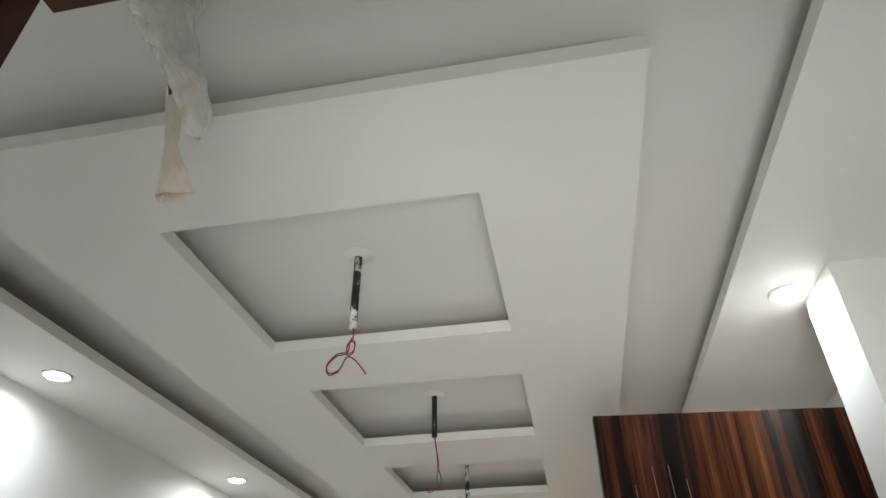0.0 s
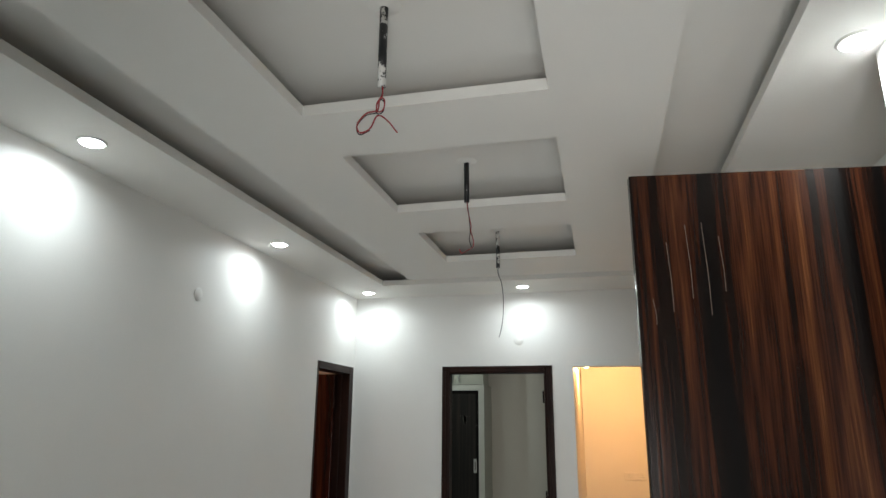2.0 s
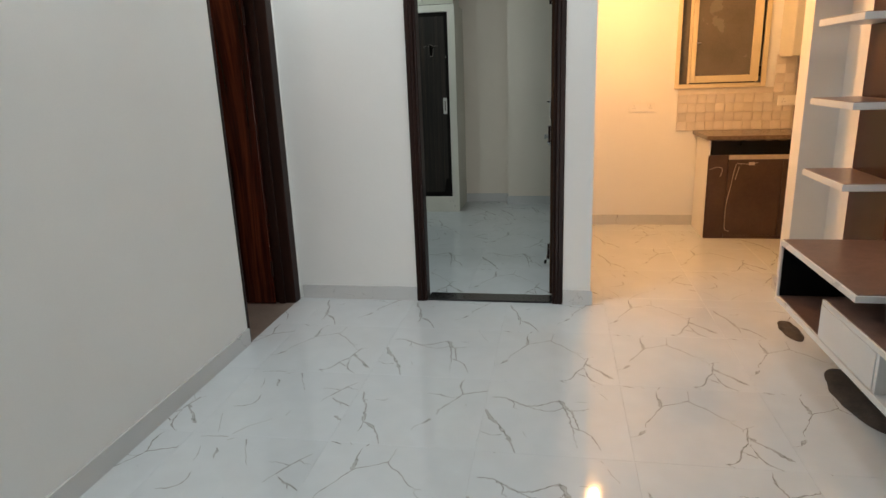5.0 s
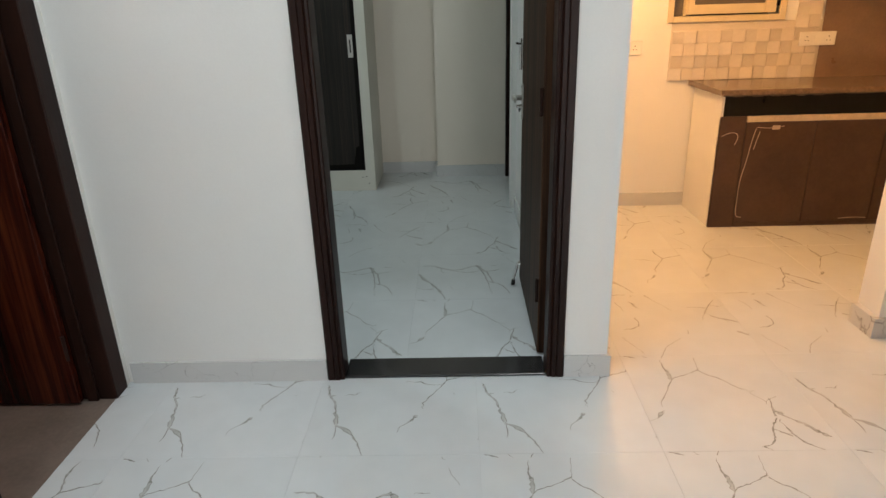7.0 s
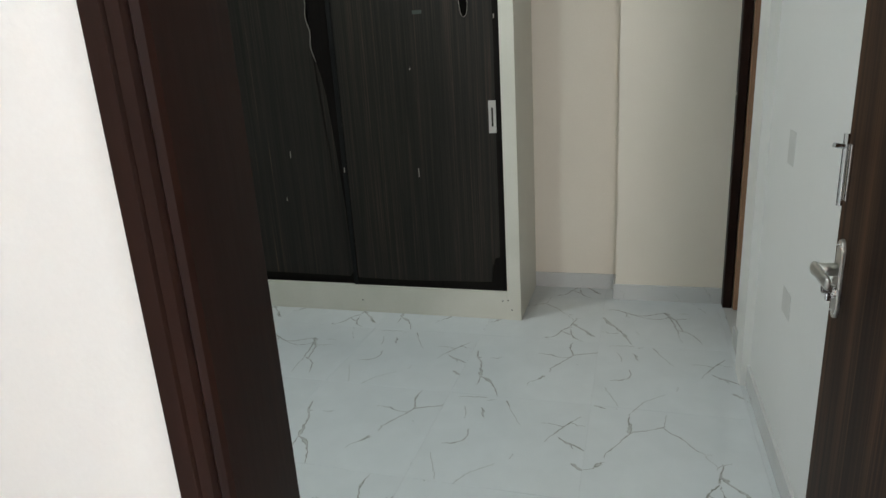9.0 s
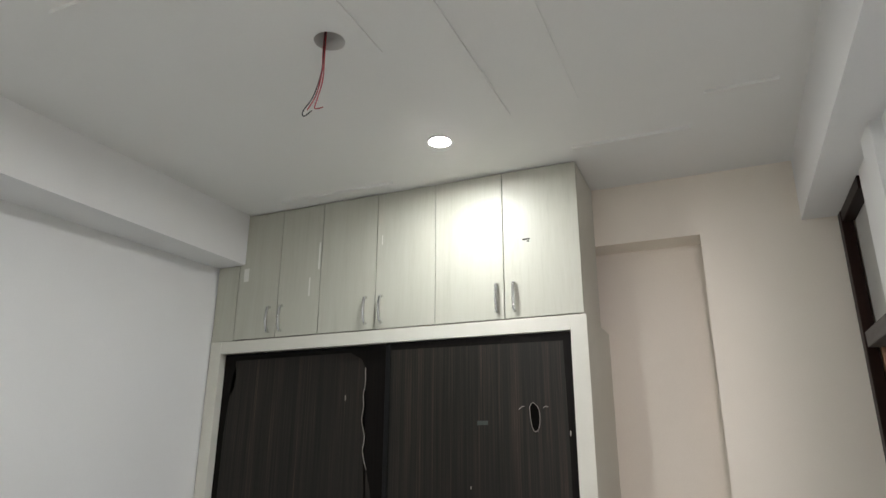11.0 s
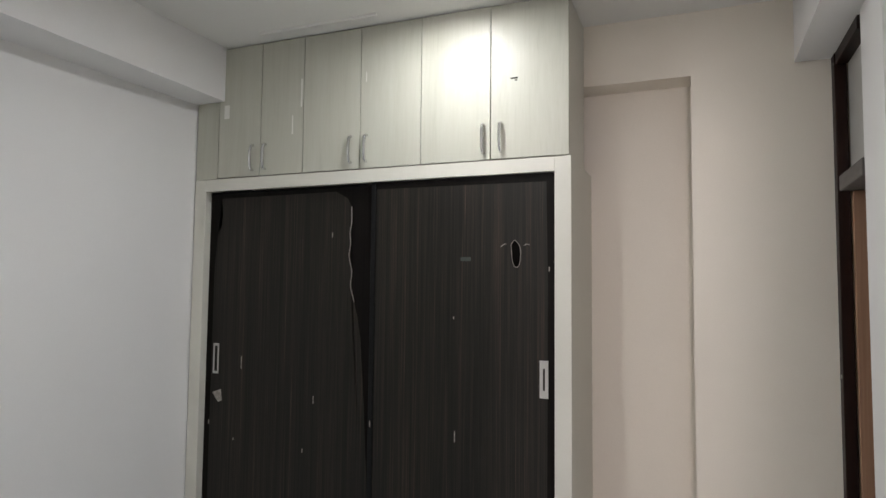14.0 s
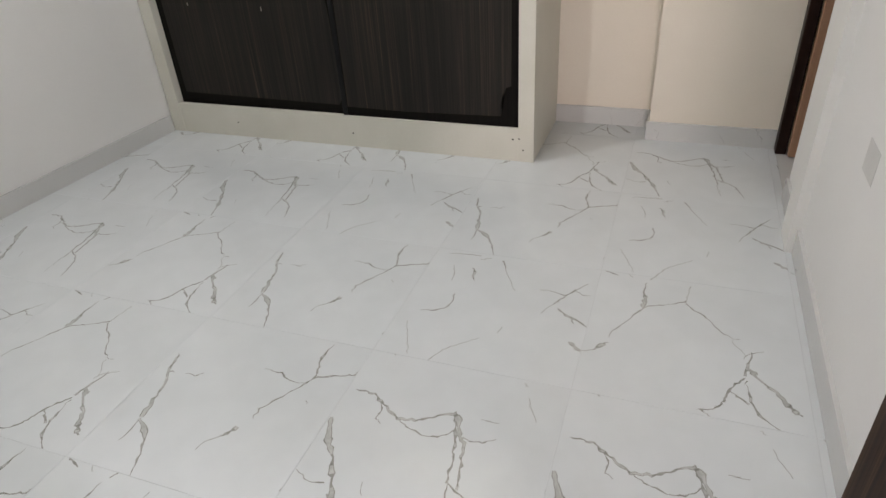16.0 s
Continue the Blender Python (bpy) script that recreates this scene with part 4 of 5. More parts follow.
# ---------------------------------------------------------------- kitchen
CX0, CY = 0.985, 7.525
e = thing("kitchen_counter", "brown worn kitchen base cabinets below a granite top", "kitchen cabinet")
part("side_wall", B(CX0, CX0 + 0.012, CY + 0.004, KB - SK, 0, 0.83), WALL, e, "plastered white side wall")
part("carcass", B(CX0 + 0.012, 2.9, CY + 0.02, KB, 0.02, 0.83), CABBROWN, e)
part("apron", B(CX0 + 0.012, 2.9, CY + 0.004, CY + 0.02, 0.705, 0.83), BLACKPLASTIC, e, "black recessed band under the top")
part("front_panel", B(CX0 + 0.0, CX0 + 0.155, CY, CY + 0.02, 0.0, 0.703, bevel=0.002), CABBROWN, e)
for x0, x1 in ((1.145, 1.56), (1.565, 1.98), (1.985, 2.40)):
    part("door", B(x0, x1, CY, CY + 0.018, 0.03, 0.665, bevel=0.002), CABBROWN, e, "brown laminate door with scraped edges")
part("pale_strip", B(1.145, 2.9, CY - 0.002, CY + 0.018, 0.668, 0.703), SCRAPE, e, "pale bare strip above the doors")
part("toe_board", B(1.145, 2.9, CY + 0.003, CY + 0.018, 0.0, 0.028), CABBROWN, e)
for pts_ in ([(1.00, 0.585), (1.05, 0.605), (1.09, 0.60), (1.10, 0.57), (1.085, 0.53)], [(1.205, 0.63), (1.19, 0.56), (1.17, 0.42), (1.15, 0.30), (1.148, 0.16), (1.155, 0.08), (1.19, 0.065)], [(1.21, 0.635), (1.30, 0.63), (1.37, 0.64)], [(1.23, 0.61), (1.215, 0.55), (1.205, 0.50)], [(1.80, 0.045), (1.9, 0.05), (1.97, 0.045)]):
    wire("filler_smear", [(x, CY - 0.0005, z) for x, z in pts_], 0.0021, SCRAPE, e, "dried pale filler smear")
part("label_chip", B(1.30, 1.345, CY - 0.0015, CY, 0.62, 0.645), SCRAPE, e)
w = thing("worktop", "brown speckled granite kitchen worktop with rough edge", "worktop")
bm = bmesh.new()
extrude_profile(bm, [(CX0 - 0.025, CY - 0.02), (2.9, CY - 0.02), (2.9, KB), (CX0 - 0.04, KB)], "z", 0.831, 0.862)
part("slab", bm, GRANITE, w)
bm = bmesh.new()
rng = random.Random(4)
x = CX0
while x < 2.88:
    d_ = rng.uniform(0.02, 0.06)
    box(bm, x, x + d_, CY - 0.019 + rng.uniform(0, 0.006), CY + 0.01, 0.831 - rng.uniform(0.004, 0.013), 0.8312)
    x += d_ + 0.0004
part("rough_edge", bm, ROUGHBROWN, w, "rough dark broken underside")
# wall cabinet
e = thing("wall_cabinet", "cream kitchen wall cabinet", "cabinet")
part("body", B(1.60, 2.9, 7.73, KB, 1.466, 2.2, bevel=0.002), CREAMTRIM, e)
for x0, x1 in ((1.60, 2.03), (2.034, 2.46), (2.464, 2.9)):
    part("door", B(x0 + 0.002, x1 - 0.002, 7.71, 7.728, 1.468, 2.198, bevel=0.002), CREAMTRIM, e)
# window
e = thing("window_1", "cream painted kitchen window with a dark frosted sash", "window")
e["kind"] = "structure"
for q in ((0.765, 0.80, 1.225, 2.155), (1.47, 1.51, 1.225, 2.155), (0.80, 1.47, 1.225, 1.262), (0.80, 1.47, 2.12, 2.155)):
    part("casing", B(q[0], q[1], KB - 0.018, KB + 0.06, q[2], q[3], bevel=0.003), WINFRAME, e)
part("mullion", B(0.875, 0.895, KB + 0.03, KB + 0.06, 1.262, 2.12, bevel=0.002), WINFRAME, e)
for q in ((0.895, 0.935, 1.272, 2.11), (1.385, 1.455, 1.272, 2.11), (0.935, 1.385, 1.272, 1.33), (0.935, 1.385, 2.05, 2.11)):
    part("sash", B(q[0], q[1], KB + 0.005, KB + 0.035, q[2], q[3], bevel=0.003), WINFRAME, e)
part("pane", B(0.935, 1.385, KB + 0.018, KB + 0.023, 1.33, 2.05), DUSKGLASS, e, "dark frosted pane")
part("pane", B(0.80, 0.875, KB + 0.044, KB + 0.049, 1.262, 2.12), DUSKGLASS, e)
part("stay", B(1.452, 1.466, KB - 0.012, KB + 0.01, 1.31, 1.40, bevel=0.002), BLACKPLASTIC, e, "black hinge stay")
part("catch", B(0.93, 0.965, KB - 0.006, KB + 0.006, 1.60, 1.612, bevel=0.002), CHROME, e)
# unseen dark board added for the darkness beyond the window
structure("backdrop", box(bmesh.new(), 0.5, 1.8, KB + 0.3, KB + 0.32, 1.0, 2.4), DARK, "plain dark board added behind the window", "backdrop")


def socket(x, z, y, wdt, flip=False):
    e = thing("socket_plate", "white modular switch and socket plate", "socket", "white socket plates")
    e.matrix_world = pose(x, y, z)
    part("plate", B(-wdt / 2, wdt / 2, -0.010, 0, -0.043, 0.043, bevel=0.003), SWITCH, e)
    part("rocker", B(-wdt * 0.10, wdt * 0.16, -0.013, -0.009, -0.03, 0.03, bevel=0.002), SWITCH, e)
    for cx in (-wdt * 0.3, wdt * 0.3):
        part("socket_face", B(cx - 0.026, cx + 0.026, -0.0115, -0.009, -0.032, 0.032, bevel=0.001), SWITCH, e)
        for dx, dz in ((0, 0.013), (-0.010, -0.010), (0.010, -0.010)):
            part("pin_hole", cyl(bmesh.new(), (cx + dx, -0.0122, dz), (cx + dx, -0.0095, dz), 0.0032, seg=8), DARK, e)
    return e


socket(0.50, 1.077, KB, 0.235)
socket(1.735, 1.105, KB - 0.012, 0.23)
# bulb on the kitchen wall
e = thing("bulb_holder", "lit warm bulb in a wall batten holder", "lamp")
part("base", cyl(bmesh.new(), (KL, 6.9, 2.18), (KL + 0.025, 6.9, 2.18), 0.035, seg=20), SWITCH, e)
part("holder", cyl(bmesh.new(), (KL + 0.024, 6.9, 2.18), (KL + 0.06, 6.9, 2.18), 0.019, seg=18), SWITCH, e)
bm = bmesh.new()
bmesh.ops.create_uvsphere(bm, u_segments=18, v_segments=12, radius=0.028, matrix=Matrix.Translation((KL + 0.085, 6.9, 2.18)))
part("bulb", bm, BULBON, e, "glowing warm bulb", True)

# ---------------------------------------------------------------- TV unit
e = thing("tv_unit", "floating white and walnut television unit with open boxes", "tv unit")
FX = 0.885
part("base_shelf", B(FX, HR, 3.05, 5.36, 0.235, 0.262, bevel=0.002), WHITELAM, e)
part("base_liner", B(FX + 0.012, HR - 0.002, 4.78, 5.335, 0.2625, 0.266), WALNUTTOP, e, "walnut shelf liner")
part("box_end", B(FX, HR, 5.335, 5.36, 0.262, 0.53, bevel=0.002), WHITELAM, e)
part("box_top", B(FX, HR, 4.50, 5.36, 0.53, 0.557, bevel=0.002), WHITELAM, e)
part("top_liner", B(FX + 0.010, HR - 0.002, 4.51, 5.35, 0.5572, 0.561), WALNUTTOP, e, "walnut laminate top")
# black back and thin black end panel turn the inside of the box black
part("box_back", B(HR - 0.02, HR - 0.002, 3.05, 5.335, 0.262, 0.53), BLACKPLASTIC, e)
part("box_inner_panel", B(FX + 0.010, HR - 0.02, 5.329, 5.3345, 0.266, 0.529), BLACKPLASTIC, e, "thin black panel inside the far box end")
part("middle_top", B(FX + 0.006, HR, 3.86, 4.80, 0.415, 0.437, bevel=0.002), WHITELAM, e)
part("middle_liner", B(FX + 0.014, HR - 0.002, 3.87, 4.79, 0.4372, 0.441), WALNUTTOP, e)
part("drawer_front", B(FX + 0.004, FX + 0.022, 4.30, 4.80, 0.266, 0.413, bevel=0.002), WHITELAM, e)
part("divider", B(FX + 0.006, HR - 0.02, 4.275, 4.296, 0.262, 0.415, bevel=0.002), WHITELAM, e)
part("divider", B(FX + 0.006, HR - 0.02, 3.86, 3.88, 0.262, 0.53, bevel=0.002), WHITELAM, e)
part("box_top", B(FX, HR, 3.05, 3.90, 0.53, 0.557, bevel=0.002), WHITELAM, e)
part("top_liner", B(FX + 0.010, HR - 0.002, 3.06, 3.89, 0.5572, 0.561), WALNUTTOP, e)
part("drawer_front", B(FX + 0.004, FX + 0.022, 3.40, 3.855, 0.266, 0.413, bevel=0.002), WHITELAM, e)
part("inner_shelf", B(FX + 0.006, HR - 0.02, 3.07, 3.86, 0.415, 0.437), WHITELAM, e)
part("box_end", B(FX, HR, 3.05, 3.075, 0.262, 0.53, bevel=0.002), WHITELAM, e)

panel = thing("wall_panel", "glossy reddish wood wall panel behind the shelves", "wall panel")
part("board", B(HR - 0.018, HR, 5.06, 5.80, 0.40, 2.35, bevel=0.002), REDWOOD, panel)
for z in (0.815, 1.20, 1.60, 1.98):
    sh = thing("wall_shelf", "small white floating wall shelf with walnut top", "shelf", "floating shelves above the unit")
    part("board", B(1.11, HR - 0.019, 5.29, 5.82, z, z + 0.033, bevel=0.002), WHITELAM, sh)
    part("top_liner", B(1.118, HR - 0.02, 5.298, 5.812, z + 0.0332, z + 0.036), WALNUTTOP, sh, "walnut top")

pot = thing("black_tub", "round glossy black plastic tub standing on the unit", "tub")
pc = (1.09, 4.36, 0.441)
bm = lathe(bmesh.new(), [(0.001, 0.002), (0.100, 0.002), (0.120, 0.015), (0.138, 0.05), (0.146, 0.09), (0.144, 0.125), (0.130, 0.155), (0.118, 0.175), (0.122, 0.20), (0.126, 0.212), (0.120, 0.214), (0.112, 0.195), (0.110, 0.175), (0.125, 0.14), (0.12, 0.03), (0.001, 0.02)], pc, 48)
for vv in bm.verts:
    q = vv.co - Vector(pc)
    if q.xy.length > 0.05:
        vv.co += Vector((q.x, q.y, 0)).normalized() * 0.013 * noise.noise(Vector((q.x * 16, q.y * 16, q.z * 22)))
part("tub", bm, BLACKPLASTIC, pot, "", True)
part("rim", lathe(bmesh.new(), [(0.120, 0.205), (0.131, 0.208), (0.132, 0.216), (0.124, 0.221), (0.114, 0.216)], pc, 40), BLACKPLASTIC, pot, "", True)
# two low uneven dark brown mounds on the floor below the unit
for k, (x, y, rx, ry) in enumerate(((1.03, 5.50, 0.05, 0.15), (1.08, 4.74, 0.11, 0.30))):
    bm = bmesh.new()
    rng = random.Random(20 + k)
    g = 14
    vs = {}
    for i in range(g + 1):
        for j in range(g + 1):
            u, w_ = 2 * i / g - 1, 2 * j / g - 1
            r2 = math.hypot(u, w_)
            su, sw = (u * math.sqrt(1 - w_ * w_ / 2), w_ * math.sqrt(1 - u * u / 2))
            hgt = 0.03 * max(0, 1 - su * su - sw * sw) ** 0.6 * (0.6 + 0.6 * noise.noise(Vector((su * 2.4, sw * 2.4, k * 5.0 + 1)))) + 0.002
            vs[i, j] = bm.verts.new((x + rx * su * (1 + 0.12 * noise.noise(Vector((sw * 3, k, 0)))), y + ry * sw, max(0.001, hgt)))
    for i in range(g):
        for j in range(g):
            bm.faces.new((vs[i, j], vs[i + 1, j], vs[i + 1, j + 1], vs[i, j + 1]))
    e = thing("dust_sheet", "crumpled low brown mound on the floor under the unit", "sheet", "rubbish under the unit")
    part("sheet", bm, ROUGHBROWN, e, "", True)

# marks on the bedroom partition
for y, z, dy, dz in ((7.53, 0.535, 0.055, 0.085), (7.66, 1.01, 0.045, 0.11)):
    e = thing("wall_patch", "pale grey filler patch on the wall", "filler patch")
    part("patch", B(BR - 0.0012, BR + 0.001, y - dy, y + dy, z, z + dz, bevel=0.0004), mottled("filler_patch", (0.60, 0.59, 0.57), (0.68, 0.67, 0.65), 0.7, 9, 90, 0.1), e)
e = thing("pencil_marks", "small dark pencil scribbles on the white wall", "wall marks")
for pts_ in ([(8.225, 2.318), (8.236, 2.300), (8.226, 2.288), (8.212, 2.296)], [(8.240, 2.286), (8.232, 2.270), (8.222, 2.276)], [(8.214, 2.262), (8.226, 2.250), (8.240, 2.243)]):
    wire("stroke", [(BR - 0.0004, y, z) for y, z in pts_], 0.0016, PENCIL, e)

# ---------------------------------------------------------------- floors, tile by tile
bm = bmesh.new()
box(bm, -3.8, 3.0, -1.72, 9.3, -0.12, -0.0013)
floor = structure("floor", bm, GROUT, "polished white marble-look tile floor with thin joints", "floor")
bm = bmesh.new()
box(bm, -3.7, HL - 0.001, 4.1, HE, -0.001, 0.0)
structure("floor_side_room", bm, ROUGHFLOOR, "brown stone side room floor", "floor")
structure("floor_bathroom", box(bmesh.new(), BR, 0.85, 8.458, BY, -0.011, 0.002), SKIRT, "grey bathroom sill", "floor")
TW, TL, GAP = 0.605, 0.605, 0.0007
tile_meshes = {}
# veins of the four tile prints: strokes of (across, along, half width in mm), in shares of a tile
FORK = [[(0.06, 0.3, 5), (0.08, 0.33, 9), (0.1, 0.35, 8), (0.12, 0.37, 2)],
        [(0, 0.27, 1), (0.03, 0.28, 2), (0.06, 0.3, 3)],
        [(0.11, 0.41, 2), (0.14, 0.49, 4), (0.18, 0.56, 3), (0.23, 0.65, 4), (0.26, 0.7, 5)],
        [(0.26, 0.7, 8), (0.26, 0.78, 9), (0.25, 0.86, 5), (0.26, 0.94, 2)],
        [(0.26, 0.7, 6), (0.3, 0.73, 4), (0.35, 0.75, 3), (0.42, 0.78, 3), (0.47, 0.81, 5)],
        [(0.47, 0.81, 4), (0.48, 0.88, 3), (0.49, 0.96, 1)]]
FORK_SPRAY = [[(0.47, 0.8, 4), (0.5, 0.75, 4), (0.55, 0.72, 5), (0.59, 0.68, 3), (0.64, 0.6, 4), (0.69, 0.56, 3), (0.73, 0.56, 1)],
        [(0.69, 0.55, 1), (0.72, 0.49, 2), (0.75, 0.44, 1)],
        [(0.74, 0.42, 2), (0.77, 0.47, 3), (0.81, 0.49, 3), (0.83, 0.5, 1)],
        [(0.78, 0.48, 4), (0.77, 0.41, 5), (0.75, 0.35, 7), (0.74, 0.3, 6)],
        [(0.75, 0.35, 6), (0.78, 0.34, 14), (0.79, 0.31, 8)],
        [(0.79, 0.31, 5), (0.83, 0.26, 6), (0.87, 0.23, 8), (0.9, 0.17, 9), (0.93, 0.13, 10), (0.96, 0.11, 5)]]
FORK_CHIPS = [[(0.74, 0.29, 5), (0.71, 0.25, 4), (0.67, 0.18, 7), (0.65, 0.13, 5), (0.64, 0.09, 6)],
        [(0.75, 0.27, 4), (0.75, 0.21, 3), (0.76, 0.14, 6), (0.79, 0.07, 6), (0.83, 0.03, 5), (0.87, 0, 2)],
        [(0.67, 0.18, 4), (0.71, 0.16, 5), (0.75, 0.12, 6)],
        [(0.64, 0.09, 5), (0.61, 0.05, 4), (0.58, 0.04, 5), (0.54, 0.03, 2)],
        [(0.56, 0.03, 5), (0.58, 0.01, 3), (0.6, -0.01, 2)],
        [(0.01, 1.01, 3), (0.05, 0.99, 6), (0.1, 0.97, 3)],
        [(0.28, 0.97, 3), (0.31, 1.02, 4)],
        [(0.14, 1.02, 1), (0.18, 0.97, 1)]]
BOLT = [[(0.04, 0.72, 3), (0.1, 0.72, 5), (0.14, 0.72, 5), (0.19, 0.68, 7), (0.26, 0.63, 6), (0.3, 0.61, 8), (0.38, 0.62, 7), (0.45, 0.66, 8), (0.49, 0.69, 5), (0.54, 0.71, 7)],
        [(0.31, 0.6, 4), (0.36, 0.58, 4), (0.43, 0.55, 5), (0.49, 0.56, 5), (0.54, 0.58, 4), (0.57, 0.62, 4)],
        [(0.54, 0.71, 9), (0.57, 0.66, 12), (0.59, 0.6, 9), (0.62, 0.56, 7), (0.64, 0.49, 5), (0.66, 0.41, 7), (0.67, 0.33, 5)],
        [(0.19, 0.68, 4), (0.21, 0.63, 4), (0.21, 0.58, 3), (0.24, 0.56, 2)]]
BOLT_SPRAY = [[(0.61, 0.59, 4), (0.64, 0.58, 4), (0.67, 0.58, 2), (0.71, 0.59, 5), (0.75, 0.62, 1)],
        [(0.79, 0.98, 2), (0.81, 0.96, 2)],
        [(0.83, 0.89, 1), (0.86, 0.82, 2), (0.89, 0.76, 1)],
        [(0.06, 1.02, 8), (0.13, 0.99, 2)],
        [(0.54, 0.72, 4), (0.58, 0.59, 6), (0.61, 0.47, 5), (0.62, 0.35, 5)],
        [(0.63, 0.35, 4), (0.64, 0.2, 2), (0.65, 0.1, 1)],
        [(0.63, 0.35, 4), (0.71, 0.3, 4), (0.76, 0.23, 5), (0.8, 0.1, 2)],
        [(0.66, 0.71, 1), (0.7, 0.7, 3), (0.74, 0.71, 1)]]
BOLT_CHIPS = [[(0.01, 0.53, 9), (0.06, 0.41, 11), (0.11, 0.35, 8), (0.15, 0.28, 9), (0.2, 0.18, 10), (0.23, 0.09, 5), (0.26, -0, 3)],
        [(0.01, 0.24, 2), (0.08, 0.19, 3), (0.15, 0.21, 4)],
        [(0.19, 0.16, 4), (0.23, 0.14, 2)],
        [(0.3, 0.26, 2), (0.32, 0.2, 1)]]
LIMB = [[(0.59, 0.29, 4), (0.61, 0.31, 9), (0.63, 0.36, 8)],
        [(0.53, 0.2, 1), (0.54, 0.25, 2), (0.59, 0.29, 3)],
        [(0.67, 0.42, 1), (0.67, 0.48, 4), (0.7, 0.54, 4), (0.74, 0.6, 3), (0.77, 0.66, 4), (0.81, 0.73, 5)],
        [(0.81, 0.73, 7), (0.8, 0.79, 5), (0.78, 0.85, 7), (0.78, 0.92, 4), (0.79, 0.98, 1)],
        [(0.81, 0.73, 6), (0.87, 0.76, 5), (0.95, 0.79, 4), (1, 0.81, 6)],
        [(1, 0.83, 3), (1, 0.8, 4)]]
LIMB_SPRAY = [[(0.54, 0.72, 2), (0.58, 0.72, 3), (0.64, 0.72, 5), (0.69, 0.69, 3), (0.74, 0.68, 4), (0.79, 0.69, 1)],
        [(0.05, 0.7, 3), (0.06, 0.62, 9), (0.08, 0.55, 12), (0.13, 0.47, 6), (0.14, 0.37, 9), (0.16, 0.28, 8)],
        [(0.16, 0.28, 5), (0.17, 0.21, 4), (0.16, 0.14, 2)],
        [(0.16, 0.27, 7), (0.25, 0.21, 10), (0.3, 0.13, 5), (0.34, 0.04, 4), (0.35, 0, 2)],
        [(0.08, 0.57, 5), (0.11, 0.57, 2)],
        [(0.17, 0.58, 1), (0.23, 0.58, 5), (0.26, 0.61, 2)],
        [(0.85, 0.59, 2), (0.86, 0.57, 1)]]
LIMB_CHIPS = [[(1, 0.17, 5), (1, 0.12, 6)]]
SPARS = [[(0.09, 0.95, 3), (0.19, 0.97, 4), (0.28, 0.97, 4)],
        [(0.3, 0.93, 2), (0.32, 0.95, 4), (0.35, 0.96, 2)],
        [(0.27, 0.83, 3), (0.29, 0.81, 9), (0.3, 0.75, 6), (0.32, 0.71, 1)],
        [(0.43, 0.95, 7), (0.47, 0.85, 2), (0.53, 0.73, 2), (0.57, 0.67, 1)],
        [(0.15, 0.84, 1), (0.18, 0.76, 3), (0.19, 0.68, 1)],
        [(0.11, 0.37, 2), (0.18, 0.38, 5), (0.24, 0.42, 6), (0.26, 0.49, 5), (0.25, 0.56, 3)],
        [(0.29, -0.01, 2), (0.31, 0.04, 4), (0.35, 0.11, 2), (0.41, 0.16, 2), (0.49, 0.23, 2)]]
SPARS_SPRAY = [[(0.57, 0.29, 2), (0.58, 0.35, 1)],
        [(0.75, 0.51, 2), (0.79, 0.6, 4), (0.84, 0.68, 6), (0.89, 0.76, 4), (0.95, 0.84, 2)],
        [(0.7, 0.72, 2), (0.78, 0.72, 4), (0.85, 0.7, 3)],
        [(0.89, 0.76, 4), (0.93, 0.73, 3), (0.98, 0.73, 1)],
        [(0.83, 0.57, 3), (0.88, 0.53, 8), (0.93, 0.51, 7), (1, 0.46, 3)],
        [(0.91, 0.52, 5), (0.93, 0.47, 2)],
        [(0.93, 0.32, 6), (0.97, 0.29, 11), (1, 0.26, 4)],
        [(0.08, 0.26, 1), (0.12, 0.17, 2), (0.18, 0.02, 1)]]
PRINTS = {"F": FORK + FORK_SPRAY + FORK_CHIPS, "B": BOLT + BOLT_SPRAY + BOLT_CHIPS, "L": LIMB + LIMB_SPRAY + LIMB_CHIPS, "S": SPARS + SPARS_SPRAY}


def printed(bm, strokes, rng):
    """Thin irregular ribbons on the tile's face; the wide ones are hollowed by a paler core."""
    for st in strokes:
        pts = []
        for (u0, w0, h0), (u1, w1, h1) in zip(st, st[1:]):
            k = max(3, int(math.hypot(u1 - u0, w1 - w0) / 0.02))
            for q in range(k):
                f = q / k
                pts.append((u0 + (u1 - u0) * f + rng.gauss(0, 0.0035), w0 + (w1 - w0) * f + rng.gauss(0, 0.0035), (h0 + (h1 - h0) * f) * rng.choice((0.5, 0.7, 0.9, 1.0, 1.2))))
        pts.append(st[-1])
        side = []
        for q, (u, w_, h) in enumerate(pts):
            a, b = pts[max(q - 1, 0)], pts[min(q + 1, len(pts) - 1)]
            d_ = Vector((b[0] - a[0], b[1] - a[1]))
            d_ = d_.normalized() if d_.length > 1e-6 else Vector((1, 0))
            nrm = Vector((-d_.y, d_.x))
            hw = max(0.8, 0.36 * h + 0.05 * h * h) / 1000
            x, y = (u - 0.5) * TW, (w_ - 0.5) * TL
            side.append((Vector((x, y)), nrm, hw))
        for pale, z, grow in ((0, 0.0003, 1.0), (1, 0.0005, 0.66)):
            prev = None
            for c, nrm, hw in side:
                g = hw * grow
                if pale and hw < 0.003:
                    prev = None
                    continue
                l, r_ = c + nrm * g, c - nrm * g
                row = (bm.verts.new((l.x, l.y, z)), bm.verts.new((r_.x, r_.y, z)))
                if prev:
                    try:
                        fc = bm.faces.new((prev[0], prev[1], row[1], row[0]))
                        fc.material_index = 2 if pale else 1
                    except ValueError:
                        pass
                prev = row


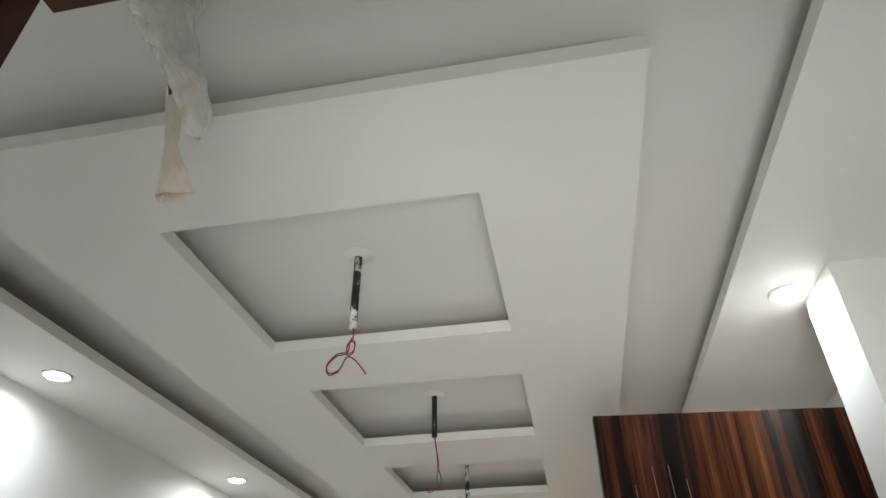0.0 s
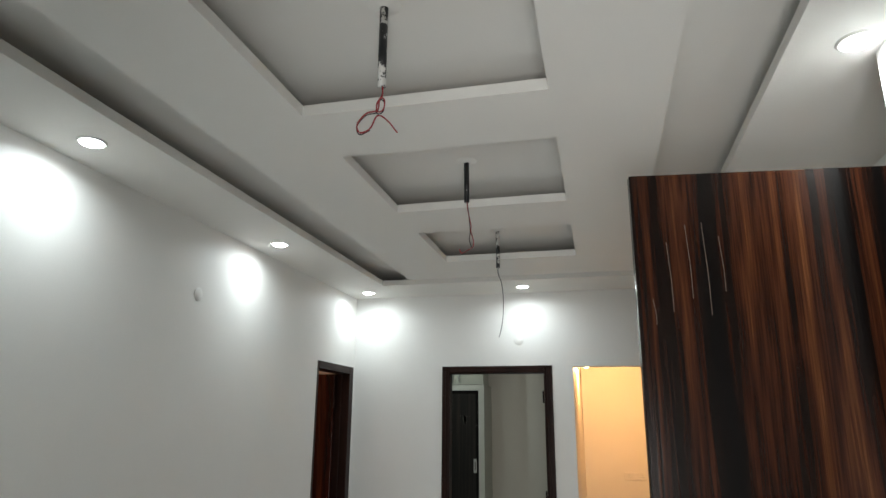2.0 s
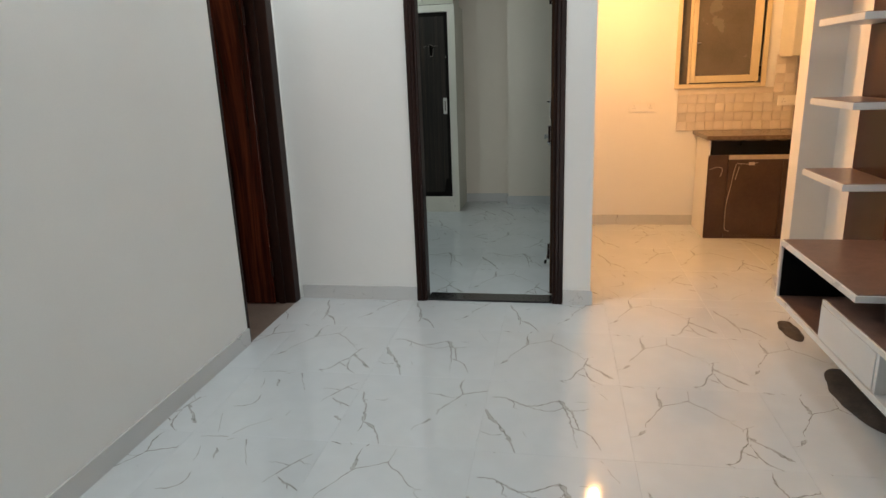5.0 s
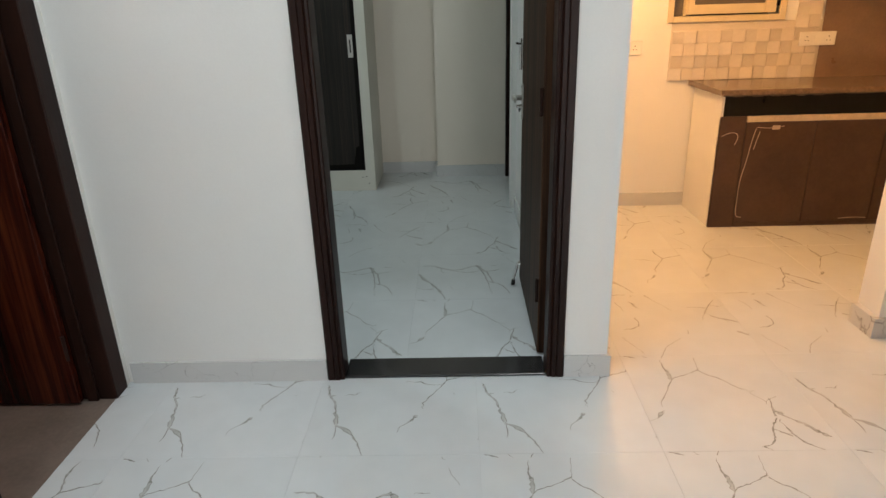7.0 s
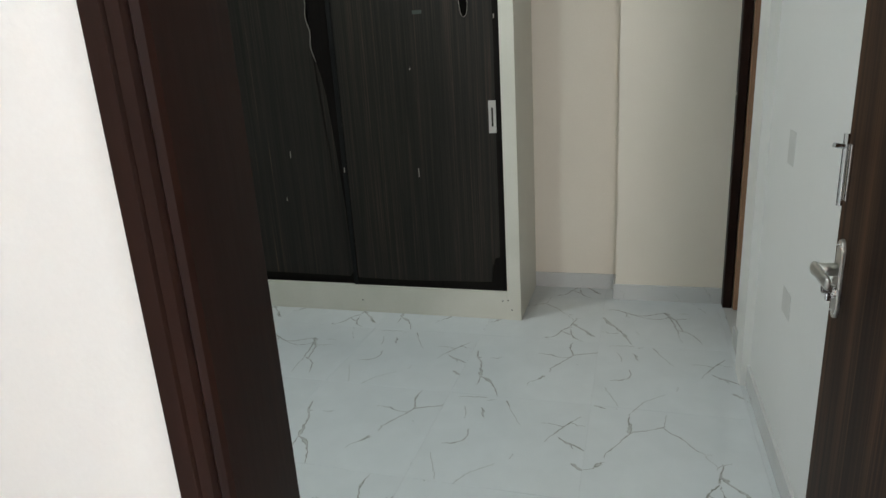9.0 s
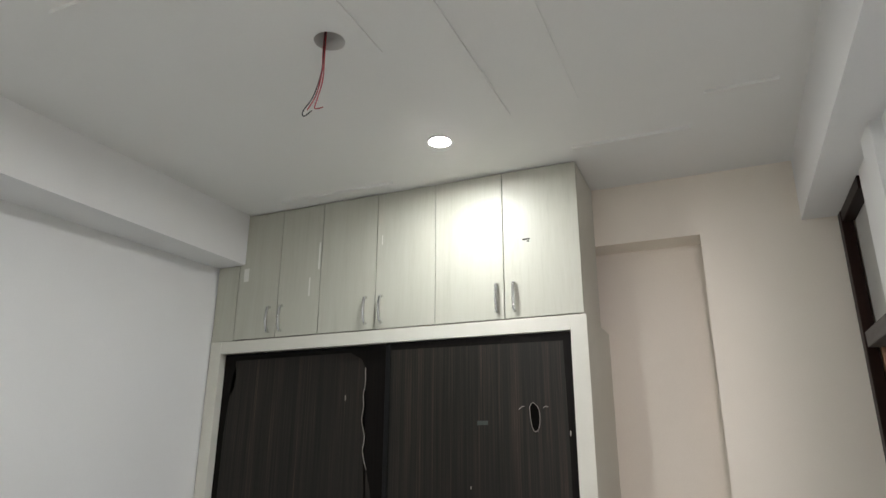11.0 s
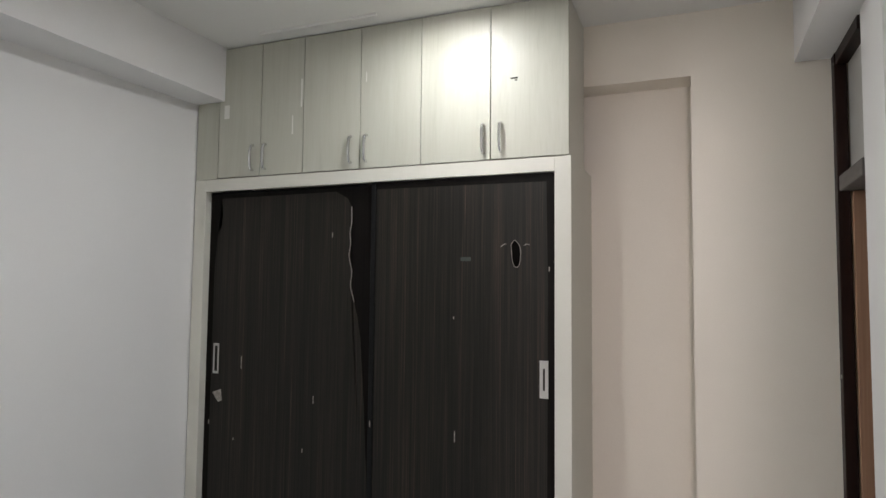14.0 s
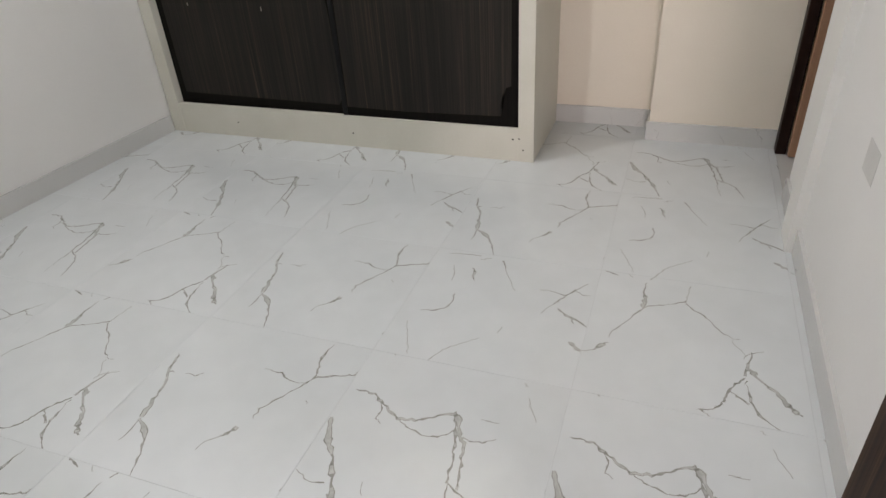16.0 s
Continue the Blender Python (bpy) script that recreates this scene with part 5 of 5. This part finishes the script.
def lay(x0, x1, y0, y1, ox, oy, rows):
    """Tiles of TW by TL on a grid with origin ox, oy, cut to the given rectangle. rows maps a row to its first column and the prints along it."""
    i0, i1 = math.floor((x0 - ox) / TW), math.ceil((x1 - ox) / TW)
    j0, j1 = math.floor((y0 - oy) / TL), math.ceil((y1 - oy) / TL)
    for i in range(i0, i1):
        for j in range(j0, j1):
            a0, a1 = max(ox + i * TW + GAP / 2, x0), min(ox + (i + 1) * TW - GAP / 2, x1)
            b0, b1 = max(oy + j * TL + GAP / 2, y0), min(oy + (j + 1) * TL - GAP / 2, y1)
            if a1 - a0 < 0.01 or b1 - b0 < 0.01:
                continue
            cx, cy = ox + (i + 0.5) * TW, oy + (j + 0.5) * TL
            first, letters = rows.get(j, (0, ""))
            kind = letters[i - first] if 0 <= i - first < len(letters) else "FBSL"[(i * 3 + j * 5 + (i * j) % 3) % 4]
            key = (round(a0 - cx, 4), round(a1 - cx, 4), round(b0 - cy, 4), round(b1 - cy, 4), kind)
            if key not in tile_meshes:
                veins = bmesh.new()
                printed(veins, PRINTS[kind], random.Random(ord(kind)))
                for co, no in (((key[0] + 0.001, 0, 0), (-1, 0, 0)), ((key[1] - 0.001, 0, 0), (1, 0, 0)), ((0, key[2] + 0.001, 0), (0, -1, 0)), ((0, key[3] - 0.001, 0), (0, 1, 0))):
                    bmesh.ops.bisect_plane(veins, geom=veins.verts[:] + veins.edges[:] + veins.faces[:], plane_co=co, plane_no=no, clear_outer=True)
                for fc in veins.faces:
                    if fc.normal.z < 0:
                        fc.normal_flip()
                bm = box(bmesh.new(), key[0], key[1], key[2], key[3], -0.011, 0.0)
                tops = [e_ for e_ in bm.edges if all(vv.co.z > -0.001 for vv in e_.verts)]
                bmesh.ops.bevel(bm, geom=tops, offset=0.0006, segments=1, affect="EDGES")
                tmp = bpy.data.meshes.new("veins")
                veins.to_mesh(tmp)
                veins.free()
                bm.from_mesh(tmp)
                me = mesh_of("tile", bm, TILE)
                me.materials.append(VEIN)
                me.materials.append(VEINPALE)
                tile_meshes[key] = me
            ob = new("tile", tile_meshes[key])
            ob.location = (cx, cy, 0)
            ob.parent = floor


# rows counted from the tile edge at oy, columns from ox
HALL_ROWS = {-5: (-4, "LSBFLB"), -4: (-4, "SBFSSF"), -3: (-4, "LSFBLB"), -2: (-4, "FSLBFF"), -1: (-4, "LFBFFF"), 0: (-4, "BLLLF"), 1: (0, "SSB"), 2: (0, "LFF")}
BED_ROWS = {-2: (-4, "SLFFF"), -1: (-4, "SFLBB"), 0: (-5, "FBFLSF"), 1: (-5, "LBBSLS"), 2: (-5, "SFFLFB")}
HX, HY = 0.058, 5.367
lay(HL, HR, 0.31, HE, HX, HY, HALL_ROWS)
lay(HR, 2.3, 0.31, 2.345, HX, HY, HALL_ROWS)
lay(KL, 2.9, HE, KB, HX, HY, HALL_ROWS)
lay(-1.135, -0.20, HE, HT, HX, HY, HALL_ROWS)
lay(-3.60, BR, HT, 9.14, -0.832, 7.150, BED_ROWS)
lay(-1.1, 1.7, -1.6, 0.31, HX, HY, HALL_ROWS)

# kitchen splashback tiles
backing = structure("wall_tiling", box(bmesh.new(), 0.80, 1.76, KB - 0.006, KB, 0.862, 1.222), KGROUT, "cream pillowed splashback tiles in offset rows", "tiling")
# flat brown panel on the same wall, right of the cream tiles
structure("wall_brown_panel", box(bmesh.new(), 1.76, 2.9, KB - 0.012, KB, 0.862, 1.466), KBROWN, "plain brown panel right of the splashback tiles", "tiling")
bm = box(bmesh.new(), -0.0388, 0.0388, -0.008, 0, -0.0388, 0.0388)
front = [f for f in bm.faces if f.normal.y < -0.5]
bmesh.ops.inset_region(bm, faces=front, thickness=0.004, depth=0.0012)
ktile = mesh_of("tile", bm, KTILE)
for rowi in range(8):
    z = 0.902 + rowi * 0.078
    for coli in range(12):
        x = 0.842 + coli * 0.078
        if x > 1.73 or (z > 1.19 and x < 1.56):
            continue
        ob = new("tile", ktile)
        ob.location = (x, KB - 0.005, z)
        ob.rotation_euler = ((0.06 if rowi % 2 else -0.06), 0, (0.15 if (rowi + coli) % 2 else -0.15))
        ob.parent = backing
